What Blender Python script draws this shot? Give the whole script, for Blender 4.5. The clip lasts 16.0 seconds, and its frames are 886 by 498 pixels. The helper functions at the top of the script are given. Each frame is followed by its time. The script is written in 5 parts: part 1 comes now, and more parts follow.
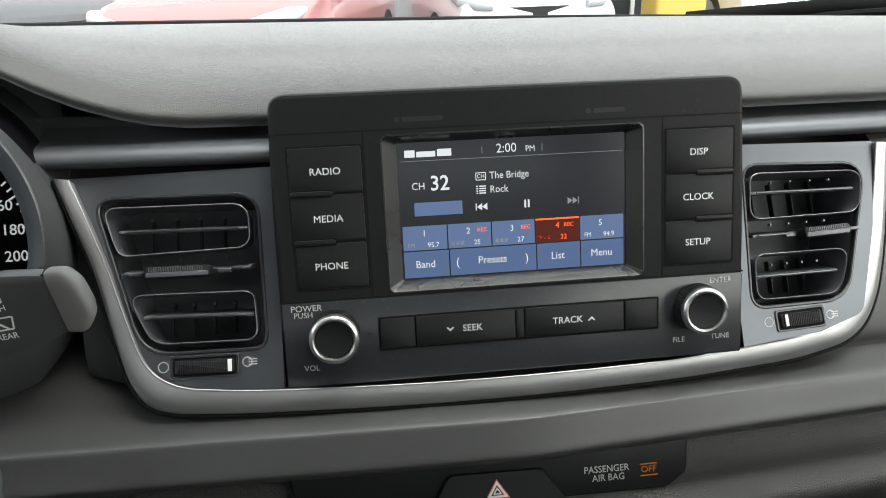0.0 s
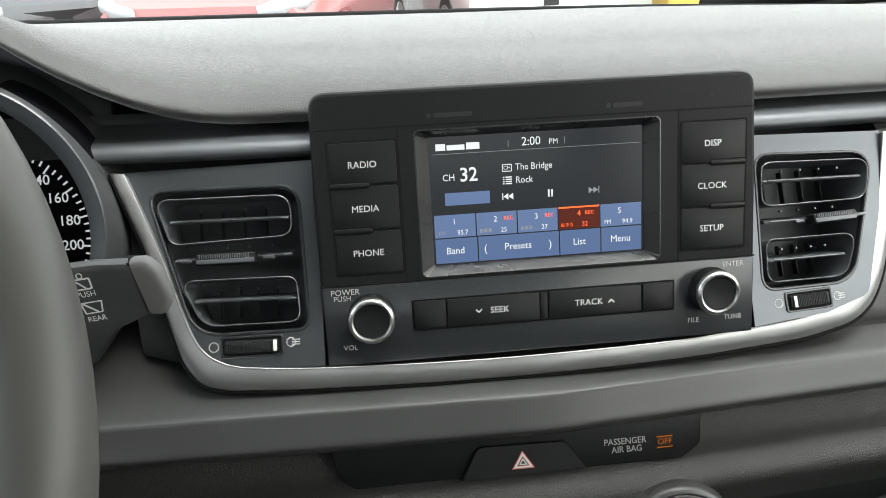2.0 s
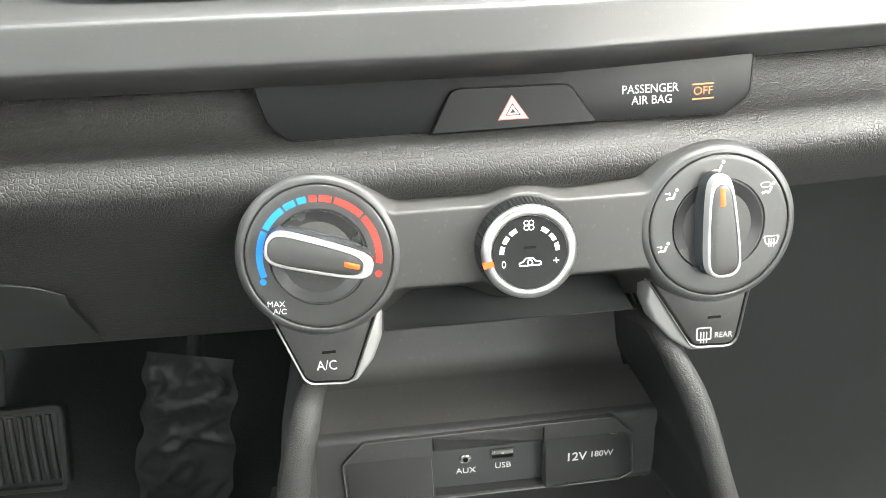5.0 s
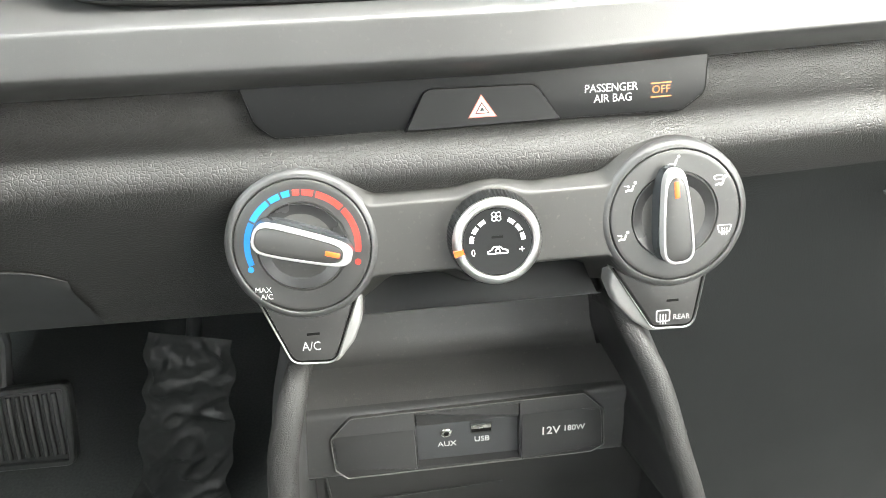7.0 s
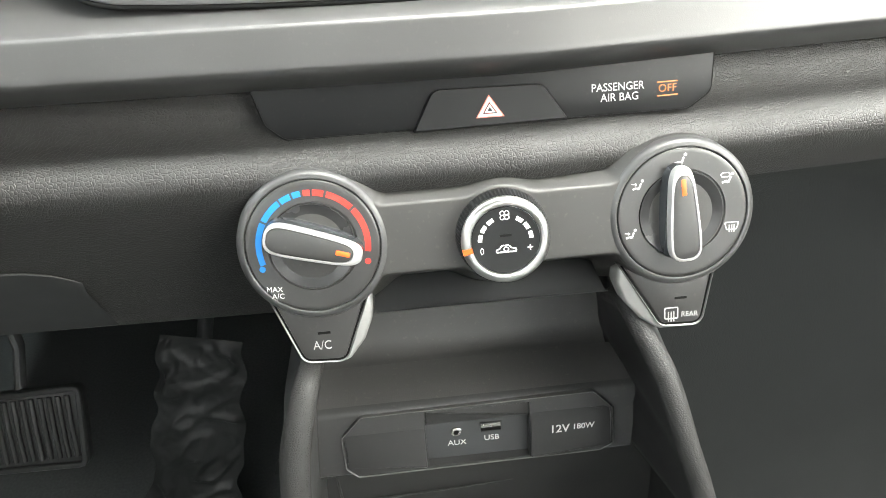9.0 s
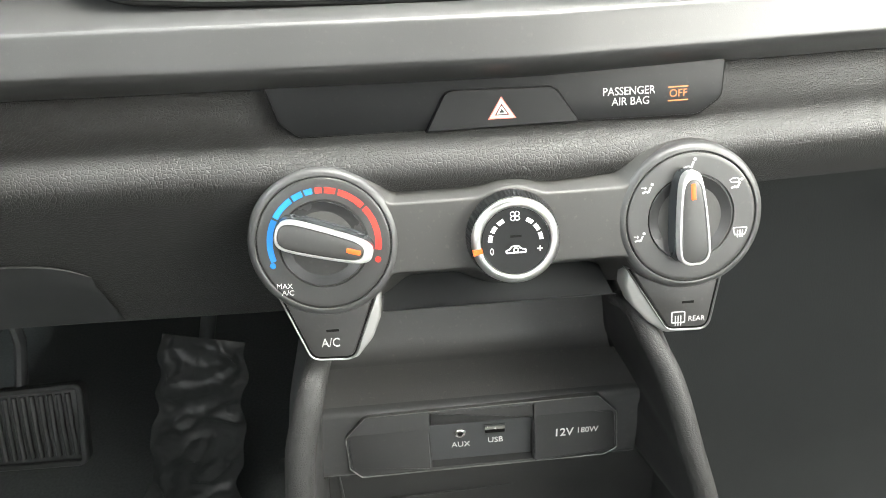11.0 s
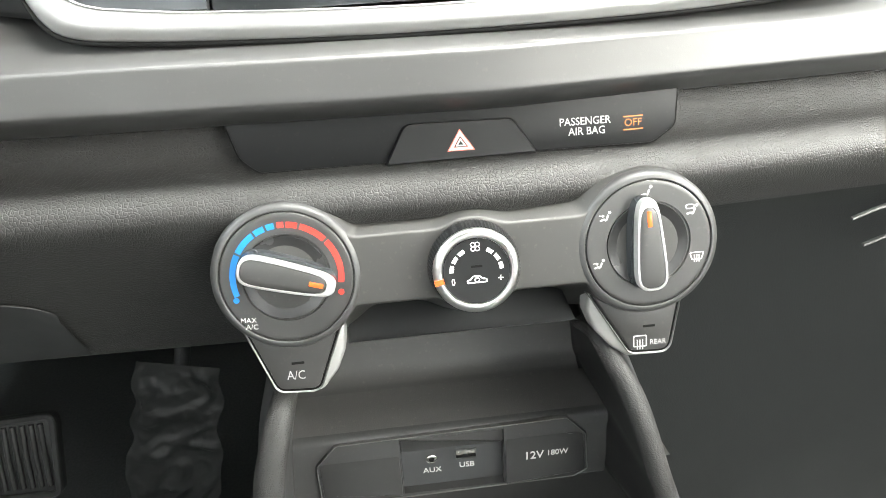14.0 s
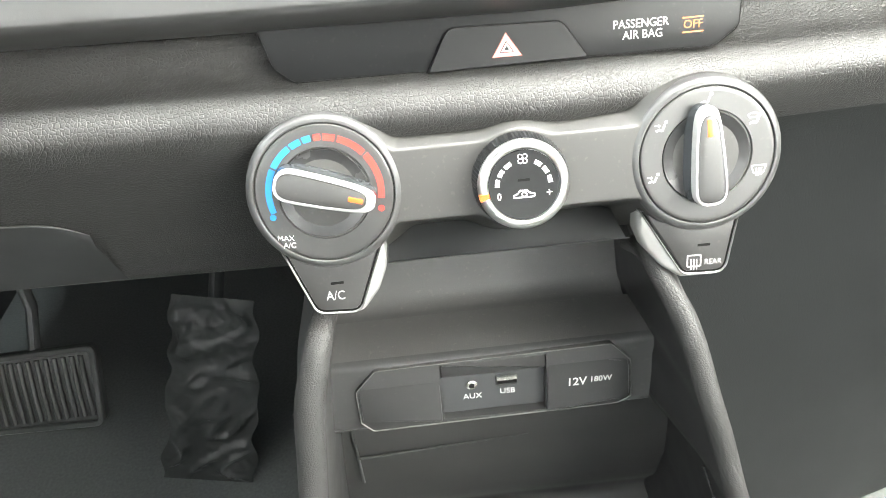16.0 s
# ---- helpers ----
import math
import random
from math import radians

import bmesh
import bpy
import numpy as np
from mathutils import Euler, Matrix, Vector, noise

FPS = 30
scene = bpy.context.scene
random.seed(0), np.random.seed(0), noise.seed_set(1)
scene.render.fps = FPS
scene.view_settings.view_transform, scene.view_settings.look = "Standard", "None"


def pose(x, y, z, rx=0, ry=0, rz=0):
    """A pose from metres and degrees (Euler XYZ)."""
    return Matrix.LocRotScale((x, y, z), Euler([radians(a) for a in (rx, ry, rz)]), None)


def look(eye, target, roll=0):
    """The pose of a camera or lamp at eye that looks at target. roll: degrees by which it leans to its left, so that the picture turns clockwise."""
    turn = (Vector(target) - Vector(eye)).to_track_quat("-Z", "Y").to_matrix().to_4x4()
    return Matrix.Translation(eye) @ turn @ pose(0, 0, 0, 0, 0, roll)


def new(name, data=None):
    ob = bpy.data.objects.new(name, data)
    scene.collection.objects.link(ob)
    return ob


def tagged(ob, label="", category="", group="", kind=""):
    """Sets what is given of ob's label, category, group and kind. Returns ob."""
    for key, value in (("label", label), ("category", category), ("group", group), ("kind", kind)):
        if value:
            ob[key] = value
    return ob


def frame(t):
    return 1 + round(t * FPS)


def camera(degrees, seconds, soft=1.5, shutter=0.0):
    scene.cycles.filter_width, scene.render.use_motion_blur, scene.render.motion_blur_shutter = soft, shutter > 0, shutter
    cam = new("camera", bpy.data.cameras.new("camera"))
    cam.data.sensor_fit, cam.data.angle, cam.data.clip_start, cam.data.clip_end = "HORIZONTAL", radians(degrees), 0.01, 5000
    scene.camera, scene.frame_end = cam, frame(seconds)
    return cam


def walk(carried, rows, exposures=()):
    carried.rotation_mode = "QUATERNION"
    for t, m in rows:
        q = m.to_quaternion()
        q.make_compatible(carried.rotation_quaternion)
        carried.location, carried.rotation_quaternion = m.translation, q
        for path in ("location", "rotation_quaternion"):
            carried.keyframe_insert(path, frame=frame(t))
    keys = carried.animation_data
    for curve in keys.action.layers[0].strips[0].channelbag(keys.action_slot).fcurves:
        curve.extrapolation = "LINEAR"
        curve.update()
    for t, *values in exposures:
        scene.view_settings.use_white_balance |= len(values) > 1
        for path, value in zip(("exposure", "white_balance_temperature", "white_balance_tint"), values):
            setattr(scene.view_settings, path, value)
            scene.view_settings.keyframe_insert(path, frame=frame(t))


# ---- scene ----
cam = camera(63.00, 16.0, 0.9, 0.3)
PATH = [
    (0.0, -0.0706, 0.0481, 1.1092, 68.379, 1.352, -6.810),
    (0.5, -0.0742, 0.0414, 1.1052, 68.288, 1.645, -6.843),
    (1.0, -0.0742, 0.0381, 1.1113, 67.980, 1.908, -6.553),
    (1.5, -0.0794, 0.0290, 1.1216, 67.600, 2.131, -6.265),
    (2.0, -0.0820, 0.0278, 1.1199, 67.116, 1.978, -6.132),
    (2.5, -0.0838, 0.0124, 1.1226, 66.453, 2.006, -5.848),
    (3.0, -0.0766, 0.0153, 1.1069, 65.689, 2.133, -6.407),
    (3.5, -0.0738, 0.0228, 1.0830, 63.089, 2.230, -6.759),
    (4.0, -0.0813, 0.0268, 1.0347, 60.867, 1.969, -6.515),
    (4.2, -0.0806, 0.0364, 1.0109, 58.875, 2.454, -6.024),
    (4.5, -0.0719, 0.0543, 0.9844, 58.076, 2.490, -5.558),
    (4.7, -0.0677, 0.0656, 0.9790, 57.395, 2.168, -5.512),
    (6.8, -0.0567, 0.0544, 0.9906, 54.429, 2.109, -5.121),
    (7.0, -0.0536, 0.0484, 0.9947, 54.686, 2.310, -5.408),
    (7.5, -0.0518, 0.0446, 1.0001, 54.662, 3.084, -5.165),
    (8.0, -0.0550, 0.0433, 0.9978, 54.756, 3.474, -4.808),
    (8.5, -0.0536, 0.0449, 0.9961, 54.864, 3.286, -5.035),
    (11.0, -0.0591, 0.0419, 0.9935, 55.548, 2.133, -4.532),
    (11.5, -0.0541, 0.0408, 0.9989, 56.184, 2.172, -5.114),
    (12.0, -0.0527, 0.0416, 0.9999, 56.248, 2.211, -5.510),
    (12.5, -0.0548, 0.0412, 0.9987, 56.289, 2.491, -5.430),
    (13.0, -0.0518, 0.0409, 1.0013, 56.498, 2.547, -5.871),
    (13.5, -0.0548, 0.0419, 0.9977, 56.507, 2.156, -5.937),
    (14.0, -0.0496, 0.0422, 1.0015, 56.552, 2.352, -6.339),
    (14.5, -0.0500, 0.0406, 1.0026, 55.158, 3.229, -5.608),
    (15.0, -0.0519, 0.0458, 0.9934, 53.884, 3.299, -5.689),
    (15.5, -0.0532, 0.0462, 0.9906, 52.956, 3.619, -5.199),
    (16.0, -0.0573, 0.0485, 0.9836, 52.120, 3.779, -4.744),
]
EXPOSURE = [(0.0, 2.12, 6500, 4), (0.7, 2.14, 6500, 4), (1.5, 2.3, 6500, 4), (3.0, 2.4, 6500, 4), (3.5, 2.98, 6550, 4), (4.0, 3.85, 6600, 4), (4.5, 4.5, 6650, 4), (7.0, 4.95, 6700, 4), (7.5, 4.7, 6700, 4), (8.5, 4.58, 6700, 4), (12.5, 4.6, 6700, 4), (14.2, 4.66, 6700, 4), (15.0, 4.8, 6700, 4), (16.0, 5.4, 6700, 4)]
walk(cam, [(t, pose(x, y, z, rx, ry, rz)) for t, x, y, z, rx, ry, rz in PATH], EXPOSURE)

# ---- light ----
world = bpy.data.worlds.new("overcast_sky")
scene.world = world
world.use_nodes = True
wn = world.node_tree
SUN_UP, SUN_ROUND = 68, 130
sky = wn.nodes.new("ShaderNodeTexSky")
sky.sky_type = "NISHITA"
sky.sun_disc = False
sky.sun_elevation, sky.sun_rotation = radians(SUN_UP), radians(SUN_ROUND)
sky.air_density, sky.dust_density = 1.0, 4.0
cloud = wn.nodes.new("ShaderNodeHueSaturation")
cloud.inputs["Saturation"].default_value = 0.1
wn.links.new(sky.outputs[0], cloud.inputs["Color"])
wn.links.new(cloud.outputs[0], wn.nodes["Background"].inputs["Color"])
wn.nodes["Background"].inputs["Strength"].default_value = 0.15
sun = new("sun", bpy.data.lights.new("sun", "SUN"))
sun.data.energy, sun.data.angle, sun.data.color = 0.6, radians(30), (1.0, 0.97, 0.93)
sun.matrix_world = look((0, 0, 5), (0 - math.sin(radians(SUN_ROUND)), 0 - math.cos(radians(SUN_ROUND)), 5 - math.tan(radians(SUN_UP))))
window_light = new("passenger_window_daylight", bpy.data.lights.new("passenger_window_daylight", "AREA"))
window_light.data.shape, window_light.data.size, window_light.data.size_y, window_light.data.energy = "RECTANGLE", 1.05, 0.4, 0.62
window_light.data.color = (1.0, 0.95, 0.87)
driver_light = new("driver_window_daylight", bpy.data.lights.new("driver_window_daylight", "AREA"))
driver_light.data.shape, driver_light.data.size, driver_light.data.size_y, driver_light.data.energy = "RECTANGLE", 0.4, 0.2, 0.55
driver_light.data.color = (0.86, 0.95, 1.0)
driver_light.matrix_world = look((-0.67, 0.39, 1.20), (-0.12, 0.37, 1.0))
window_light.matrix_world = look((0.69, -0.10, 1.22), (0.05, 0.25, 0.92))


# ---- materials ----
def surface(name, base, rough=0.5, metal=0.0, tone=0.12, tone_scale=40.0, grain=0.0, grain_scale=900.0, pebble=0.0, pebble_scale=650.0,
            wear=0.08, coat=0.0, specular=0.5, dust=0.0, sheen=0.0):
    """A procedural surface: base colour with slow and fine variation, roughness wear, fine grain and a pebbled relief."""
    m = bpy.data.materials.new(name)
    m.use_nodes = True
    t = m.node_tree
    n, l = t.nodes, t.links
    b = n["Principled BSDF"]
    b.inputs["Metallic"].default_value = metal
    b.inputs["Coat Weight"].default_value = coat
    b.inputs["Sheen Weight"].default_value, b.inputs["Sheen Roughness"].default_value = sheen, 0.3
    b.inputs["Specular IOR Level"].default_value = specular
    co = n.new("ShaderNodeTexCoord")
    slow = n.new("ShaderNodeTexNoise")
    slow.inputs["Scale"].default_value, slow.inputs["Detail"].default_value = tone_scale, 6
    l.new(co.outputs["Object"], slow.inputs["Vector"])
    mix = n.new("ShaderNodeMix")
    mix.data_type = "RGBA"
    mix.inputs["A"].default_value = (*[c * (1 - tone) for c in base], 1)
    mix.inputs["B"].default_value = (*[min(1, c * (1 + tone)) for c in base], 1)
    l.new(slow.outputs["Fac"], mix.inputs["Factor"])
    colour = mix.outputs["Result"]
    if dust > 0:
        specks = n.new("ShaderNodeTexNoise")
        specks.inputs["Scale"].default_value, specks.inputs["Detail"].default_value = 420, 3
        l.new(co.outputs["Object"], specks.inputs["Vector"])
        cut = n.new("ShaderNodeMapRange")
        cut.inputs["From Min"].default_value, cut.inputs["From Max"].default_value = 0.62, 0.8
        cut.inputs["To Max"].default_value = dust
        l.new(specks.outputs["Fac"], cut.inputs["Value"])
        over = n.new("ShaderNodeMix")
        over.data_type = "RGBA"
        l.new(cut.outputs["Result"], over.inputs["Factor"])
        l.new(colour, over.inputs["A"])
        over.inputs["B"].default_value = (0.32, 0.29, 0.24, 1)
        colour = over.outputs["Result"]
    l.new(colour, b.inputs["Base Color"])
    worn = n.new("ShaderNodeMapRange")
    worn.inputs["To Min"].default_value, worn.inputs["To Max"].default_value = max(0.02, rough - wear), min(1, rough + wear)
    l.new(slow.outputs["Fac"], worn.inputs["Value"])
    l.new(worn.outputs["Result"], b.inputs["Roughness"])
    last = None
    if grain > 0:
        fine = n.new("ShaderNodeTexNoise")
        fine.inputs["Scale"].default_value, fine.inputs["Detail"].default_value = grain_scale, 2
        l.new(co.outputs["Object"], fine.inputs["Vector"])
        bump = n.new("ShaderNodeBump")
        bump.inputs["Strength"].default_value, bump.inputs["Distance"].default_value = grain, 0.0004
        l.new(fine.outputs["Fac"], bump.inputs["Height"])
        last = bump
    if pebble > 0:
        warp = n.new("ShaderNodeTexNoise")
        warp.inputs["Scale"].default_value = 300
        l.new(co.outputs["Object"], warp.inputs["Vector"])
        shift = n.new("ShaderNodeVectorMath")
        shift.operation = "MULTIPLY_ADD"
        shift.inputs[1].default_value = (0.0006, 0.0006, 0.0006)
        l.new(warp.outputs["Color"], shift.inputs[0])
        l.new(co.outputs["Object"], shift.inputs[2])
        cell = n.new("ShaderNodeTexVoronoi")
        cell.feature = "DISTANCE_TO_EDGE"
        cell.inputs["Scale"].default_value = pebble_scale
        l.new(shift.outputs[0], cell.inputs["Vector"])
        top = n.new("ShaderNodeMapRange")
        top.interpolation_type = "SMOOTHSTEP"
        top.inputs["From Max"].default_value = 0.16
        l.new(cell.outputs["Distance"], top.inputs["Value"])
        bump = n.new("ShaderNodeBump")
        bump.inputs["Strength"].default_value, bump.inputs["Distance"].default_value = pebble, 0.0008
        l.new(top.outputs["Result"], bump.inputs["Height"])
        if last:
            l.new(last.outputs["Normal"], bump.inputs["Normal"])
        last = bump
    if last:
        l.new(last.outputs["Normal"], b.inputs["Normal"])
    return m


def glow(name, colour, strength):
    m = bpy.data.materials.new(name)
    m.use_nodes = True
    b = m.node_tree.nodes["Principled BSDF"]
    b.inputs["Base Color"].default_value = (0.01, 0.01, 0.01, 1)
    b.inputs["Roughness"].default_value = 0.16
    b.inputs["Specular IOR Level"].default_value = 0.2
    b.inputs["Emission Color"].default_value = (*colour, 1)
    b.inputs["Emission Strength"].default_value = strength
    return m


PAD = surface("dash_pad_skin", (0.048, 0.0477, 0.0475), 0.52, tone=0.08, tone_scale=14, grain=0.06, grain_scale=2500, pebble=0.3, pebble_scale=850, specular=0.45, sheen=0.6)
LEATHER = surface("dash_leather_grain", (0.0245, 0.0242, 0.0235), 0.46, tone=0.1, tone_scale=18, grain=0.05, grain_scale=2600, pebble=0.36, pebble_scale=560, specular=0.45)
RAIL = surface("rail_leather_grain", (0.026, 0.0258, 0.0253), 0.5, tone=0.12, tone_scale=18, grain=0.08, grain_scale=2600, pebble=0.34, pebble_scale=700, specular=0.4)
LEDGE = surface("satin_dash_plastic", (0.036, 0.0359, 0.0357), 0.4, tone=0.08, tone_scale=20, grain=0.08, grain_scale=2200, dust=0.05, specular=0.6)
BAND = surface("dusty_band_plastic", (0.032, 0.0315, 0.030), 0.45, tone=0.12, tone_scale=25, grain=0.12, grain_scale=3000, dust=0.09)
PLASTIC = surface("matt_black_plastic", (0.046, 0.0464, 0.0468), 0.38, tone=0.1, grain=0.12, grain_scale=3000, dust=0.1)
BEZEL = surface("screen_bezel_satin", (0.016, 0.0163, 0.0165), 0.28, tone=0.05, grain=0.06, grain_scale=3600, specular=0.6)
FASCIA = surface("head_unit_plastic", (0.010, 0.0104, 0.0109), 0.42, tone=0.08, grain=0.12, grain_scale=3600, dust=0.03, specular=0.17)
KEYCAP = surface("button_plastic", (0.0100, 0.0104, 0.0109), 0.42, tone=0.06, grain=0.1, grain_scale=3600, specular=0.24)
SATIN = surface("satin_dial_face", (0.032, 0.0318, 0.0312), 0.31, specular=0.65, tone=0.1, grain=0.07, grain_scale=3600, dust=0.06)
DISC = surface("dial_disc_plastic", (0.018, 0.018, 0.0185), 0.26, tone=0.08, grain=0.05, grain_scale=3600, specular=0.55)
GRIPRIM = surface("grip_satin_silver", (0.52, 0.518, 0.51), 0.38, metal=0.7, tone=0.03, grain=0.02, grain_scale=3200)
GAUGE_RING = surface("gauge_ring_satin", (0.085, 0.089, 0.094), 0.36, metal=0.3, tone=0.05)
# Shade on the knee panel and right console wall is put into this colour.
SHADE_PLASTIC = surface("shade_dark_plastic", (0.016, 0.0166, 0.017), 0.5, tone=0.12, grain=0.12, grain_scale=2000)
GLOSS = surface("gloss_black_plastic", (0.026, 0.0282, 0.0305), 0.24, tone=0.05, wear=0.05, dust=0.06)
PANEL = surface("dark_metallic_panel", (0.108, 0.1145, 0.123), 0.4, metal=0.92, tone=0.05, grain=0.03, grain_scale=3500)
STRIP = surface("gunmetal_strip", (0.098, 0.103, 0.111), 0.44, metal=0.45, tone=0.05, grain=0.04, grain_scale=3000)
SILVER = surface("satin_silver_trim", (0.43, 0.43, 0.427), 0.38, metal=0.85, tone=0.03, grain=0.03, grain_scale=3200)
CHROME = surface("satin_chrome", (0.56, 0.56, 0.55), 0.32, metal=1.0, tone=0.03, grain=0.02, grain_scale=3200)
CHEEK = surface("satin_grey_cheek", (0.27, 0.27, 0.265), 0.38, metal=0.3, tone=0.04, grain=0.03, grain_scale=3200)
STEEL = surface("worn_steel", (0.72, 0.70, 0.66), 0.26, metal=1.0, tone=0.25, tone_scale=150, grain=0.15, grain_scale=800)
TRIMLINE = surface("button_trim_satin", (0.19, 0.189, 0.186), 0.36, metal=0.7, tone=0.03, grain=0.02, grain_scale=3200)
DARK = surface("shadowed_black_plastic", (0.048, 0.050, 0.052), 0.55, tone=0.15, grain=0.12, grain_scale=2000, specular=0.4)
# Tray floor plastic; part of the light on it is put into this tone.
TRAY_FLOOR_TONE = surface("tray_floor_plastic", (0.071, 0.0706, 0.0692), 0.5, tone=0.14, tone_scale=25, grain=0.2, grain_scale=2000, dust=0.14)
BIN = surface("bin_plastic", (0.053, 0.0527, 0.0518), 0.42, tone=0.12, tone_scale=25, grain=0.14, grain_scale=2400, dust=0.1)
SOCKET = surface("socket_lid_plastic", (0.036, 0.0363, 0.0365), 0.33, tone=0.1, grain=0.1, grain_scale=3000, dust=0.05)
BINBACK = surface("bin_back_plastic", (0.036, 0.0365, 0.0362), 0.5, tone=0.12, tone_scale=25, grain=0.12, grain_scale=2400, dust=0.06)
SEAL = surface("black_seal", (0.006, 0.006, 0.006), 0.85, tone=0.1, specular=0.1)
RUBBER = surface("black_rubber", (0.034, 0.0355, 0.0355), 0.42, tone=0.15, grain=0.15, grain_scale=1500)
CARPET = surface("dark_grey_carpet", (0.088, 0.094, 0.094), 0.95, tone=0.4, tone_scale=300, grain=0.8, grain_scale=900)
WHITE = surface("white_print", (0.72, 0.72, 0.7), 0.5, tone=0.04)
KEYPRINT = surface("key_print", (0.72, 0.72, 0.71), 0.5, tone=0.04)
STALK = surface("stalk_plastic", (0.045, 0.046, 0.047), 0.42, tone=0.08, grain=0.1, grain_scale=3000)
# Lighter copy of the stalk plastic: the light on the cap is in the colour.
STALK_CAP_LIT = surface("stalk_lit_plastic", (0.13, 0.129, 0.126), 0.5, tone=0.08, grain=0.1, grain_scale=3000)
GREYPRINT = surface("grey_print", (0.42, 0.42, 0.41), 0.5, tone=0.04)
DIALPRINT = surface("dial_print", (0.42, 0.42, 0.41), 0.5, tone=0.04)
FAINT = surface("faint_print", (0.019, 0.0192, 0.0198), 0.36, tone=0.04, specular=0.25)
BLUE = surface("blue_print", (0.008, 0.17, 0.52), 0.45, tone=0.04)
RED = surface("red_print", (0.64, 0.03, 0.022), 0.45, tone=0.04)
ORANGE = surface("orange_marker", (0.85, 0.1, 0.015), 0.4, tone=0.04)
HAZARD = surface("hazard_red_outline", (0.7, 0.16, 0.12), 0.45, tone=0.04)
VENT = surface("vent_black", (0.068, 0.074, 0.080), 0.42, tone=0.1, grain=0.05, grain_scale=3000, specular=0.4)
VENT_EDGE = surface("vent_bright_edge", (0.11, 0.112, 0.118), 0.3, metal=0.6, tone=0.05)
VANE = surface("vent_vane_plastic", (0.015, 0.0162, 0.0175), 0.5, tone=0.1, specular=0.25)
LIT = glow("lit_numerals", (0.9, 0.92, 0.95), 0.11)
SEAM = surface("dark_gap", (0.008, 0.008, 0.008), 0.7, specular=0.1)
AIRBAG_ON = glow("airbag_lamp", (1.0, 0.27, 0.02), 0.07)
GLOW = 0.215
S_BACK = glow("screen_black", (0.02, 0.022, 0.026), GLOW)
S_BLUE = glow("screen_blue", (0.13, 0.19, 0.36), GLOW)
S_BLUE_DEEP = glow("screen_blue_deep", (0.1, 0.155, 0.31), GLOW)
S_LINE = glow("screen_line", (0.2, 0.21, 0.22), GLOW)
S_WHITE = glow("screen_white", (0.85, 0.87, 0.9), GLOW)
S_GREY = glow("screen_grey", (0.3, 0.31, 0.33), GLOW)
S_RED = glow("screen_red", (1.0, 0.13, 0.03), GLOW * 1.7)
S_DEEPRED = glow("screen_deep_red", (0.1, 0.014, 0.007), GLOW)

# ---- shapes (local millimetres) ----
MM = 0.001


def frame_at(o, a=0.0, b=0.0):
    """The pose of a panel whose surface runs as y = a z + b x: its x to the right, y up the panel, z towards the cabin."""
    nn = Vector((b, -1, a)).normalized()
    uu = Vector((1, b, 0)).normalized()
    vv = nn.cross(uu)
    m = Matrix((uu, vv, nn)).transposed().to_4x4()
    m.translation = o
    return m


def thing(name, m, label, category, group="", kind=""):
    ob = new(name)
    ob.matrix_world = m
    ob.empty_display_size = 0.01
    return tagged(ob, label, category, group, kind)


def mesh_of(name, bm, material, scale=MM, angle=38):
    me = bpy.data.meshes.new(name)
    bmesh.ops.recalc_face_normals(bm, faces=bm.faces)
    if scale != 1:
        bmesh.ops.scale(bm, vec=(scale,) * 3, verts=bm.verts)
    bm.to_mesh(me)
    bm.free()
    me.materials.append(material)
    me.shade_smooth()
    me.set_sharp_from_angle(angle=radians(angle))
    return me


def part(name, bm, material, parent=None, label="", scale=MM, angle=38):
    ob = new(name, mesh_of(name, bm, material, scale, angle))
    if parent:
        ob.parent = parent
    if label:
        ob["label"] = label
    return ob


def solo(name, bm, material, m, label, category, group="", kind="", scale=MM, angle=38):
    ob = new(name, mesh_of(name, bm, material, scale, angle))
    ob.matrix_world = m
    return tagged(ob, label, category, group, kind)


def rrect(x0, y0, x1, y1, r=1.0, n=5):
    r = min(r, (x1 - x0) / 2 - 1e-4, (y1 - y0) / 2 - 1e-4)
    pts = []
    for cx, cy, s in ((x1 - r, y1 - r, 0), (x0 + r, y1 - r, 90), (x0 + r, y0 + r, 180), (x1 - r, y0 + r, 270)):
        for i in range(n + 1):
            a = radians(s + 90 * i / n)
            pts.append((cx + r * math.cos(a), cy + r * math.sin(a)))
    return pts


def rounded(corners, n=6):
    """A polygon of corners (x, y, radius), rounded, counter-clockwise."""
    out, k = [], len(corners)
    for i, (x, y, r) in enumerate(corners):
        p = Vector((x, y))
        a = Vector(corners[i - 1][:2]) - p
        c = Vector(corners[(i + 1) % k][:2]) - p
        if r <= 0:
            out.append((x, y))
            continue
        d = min(r / math.tan(a.angle(c) / 2), a.length * 0.48, c.length * 0.48)
        s, e = p + a.normalized() * d, p + c.normalized() * d
        for j in range(n + 1):
            f = j / n
            q = s * (1 - f) ** 2 + p * 2 * f * (1 - f) + e * f * f
            out.append((q.x, q.y))
    return out


def circle(cx, cy, r, n=48, sy=1.0):
    return [(cx + r * math.cos(2 * math.pi * i / n), cy + r * sy * math.sin(2 * math.pi * i / n)) for i in range(n)]


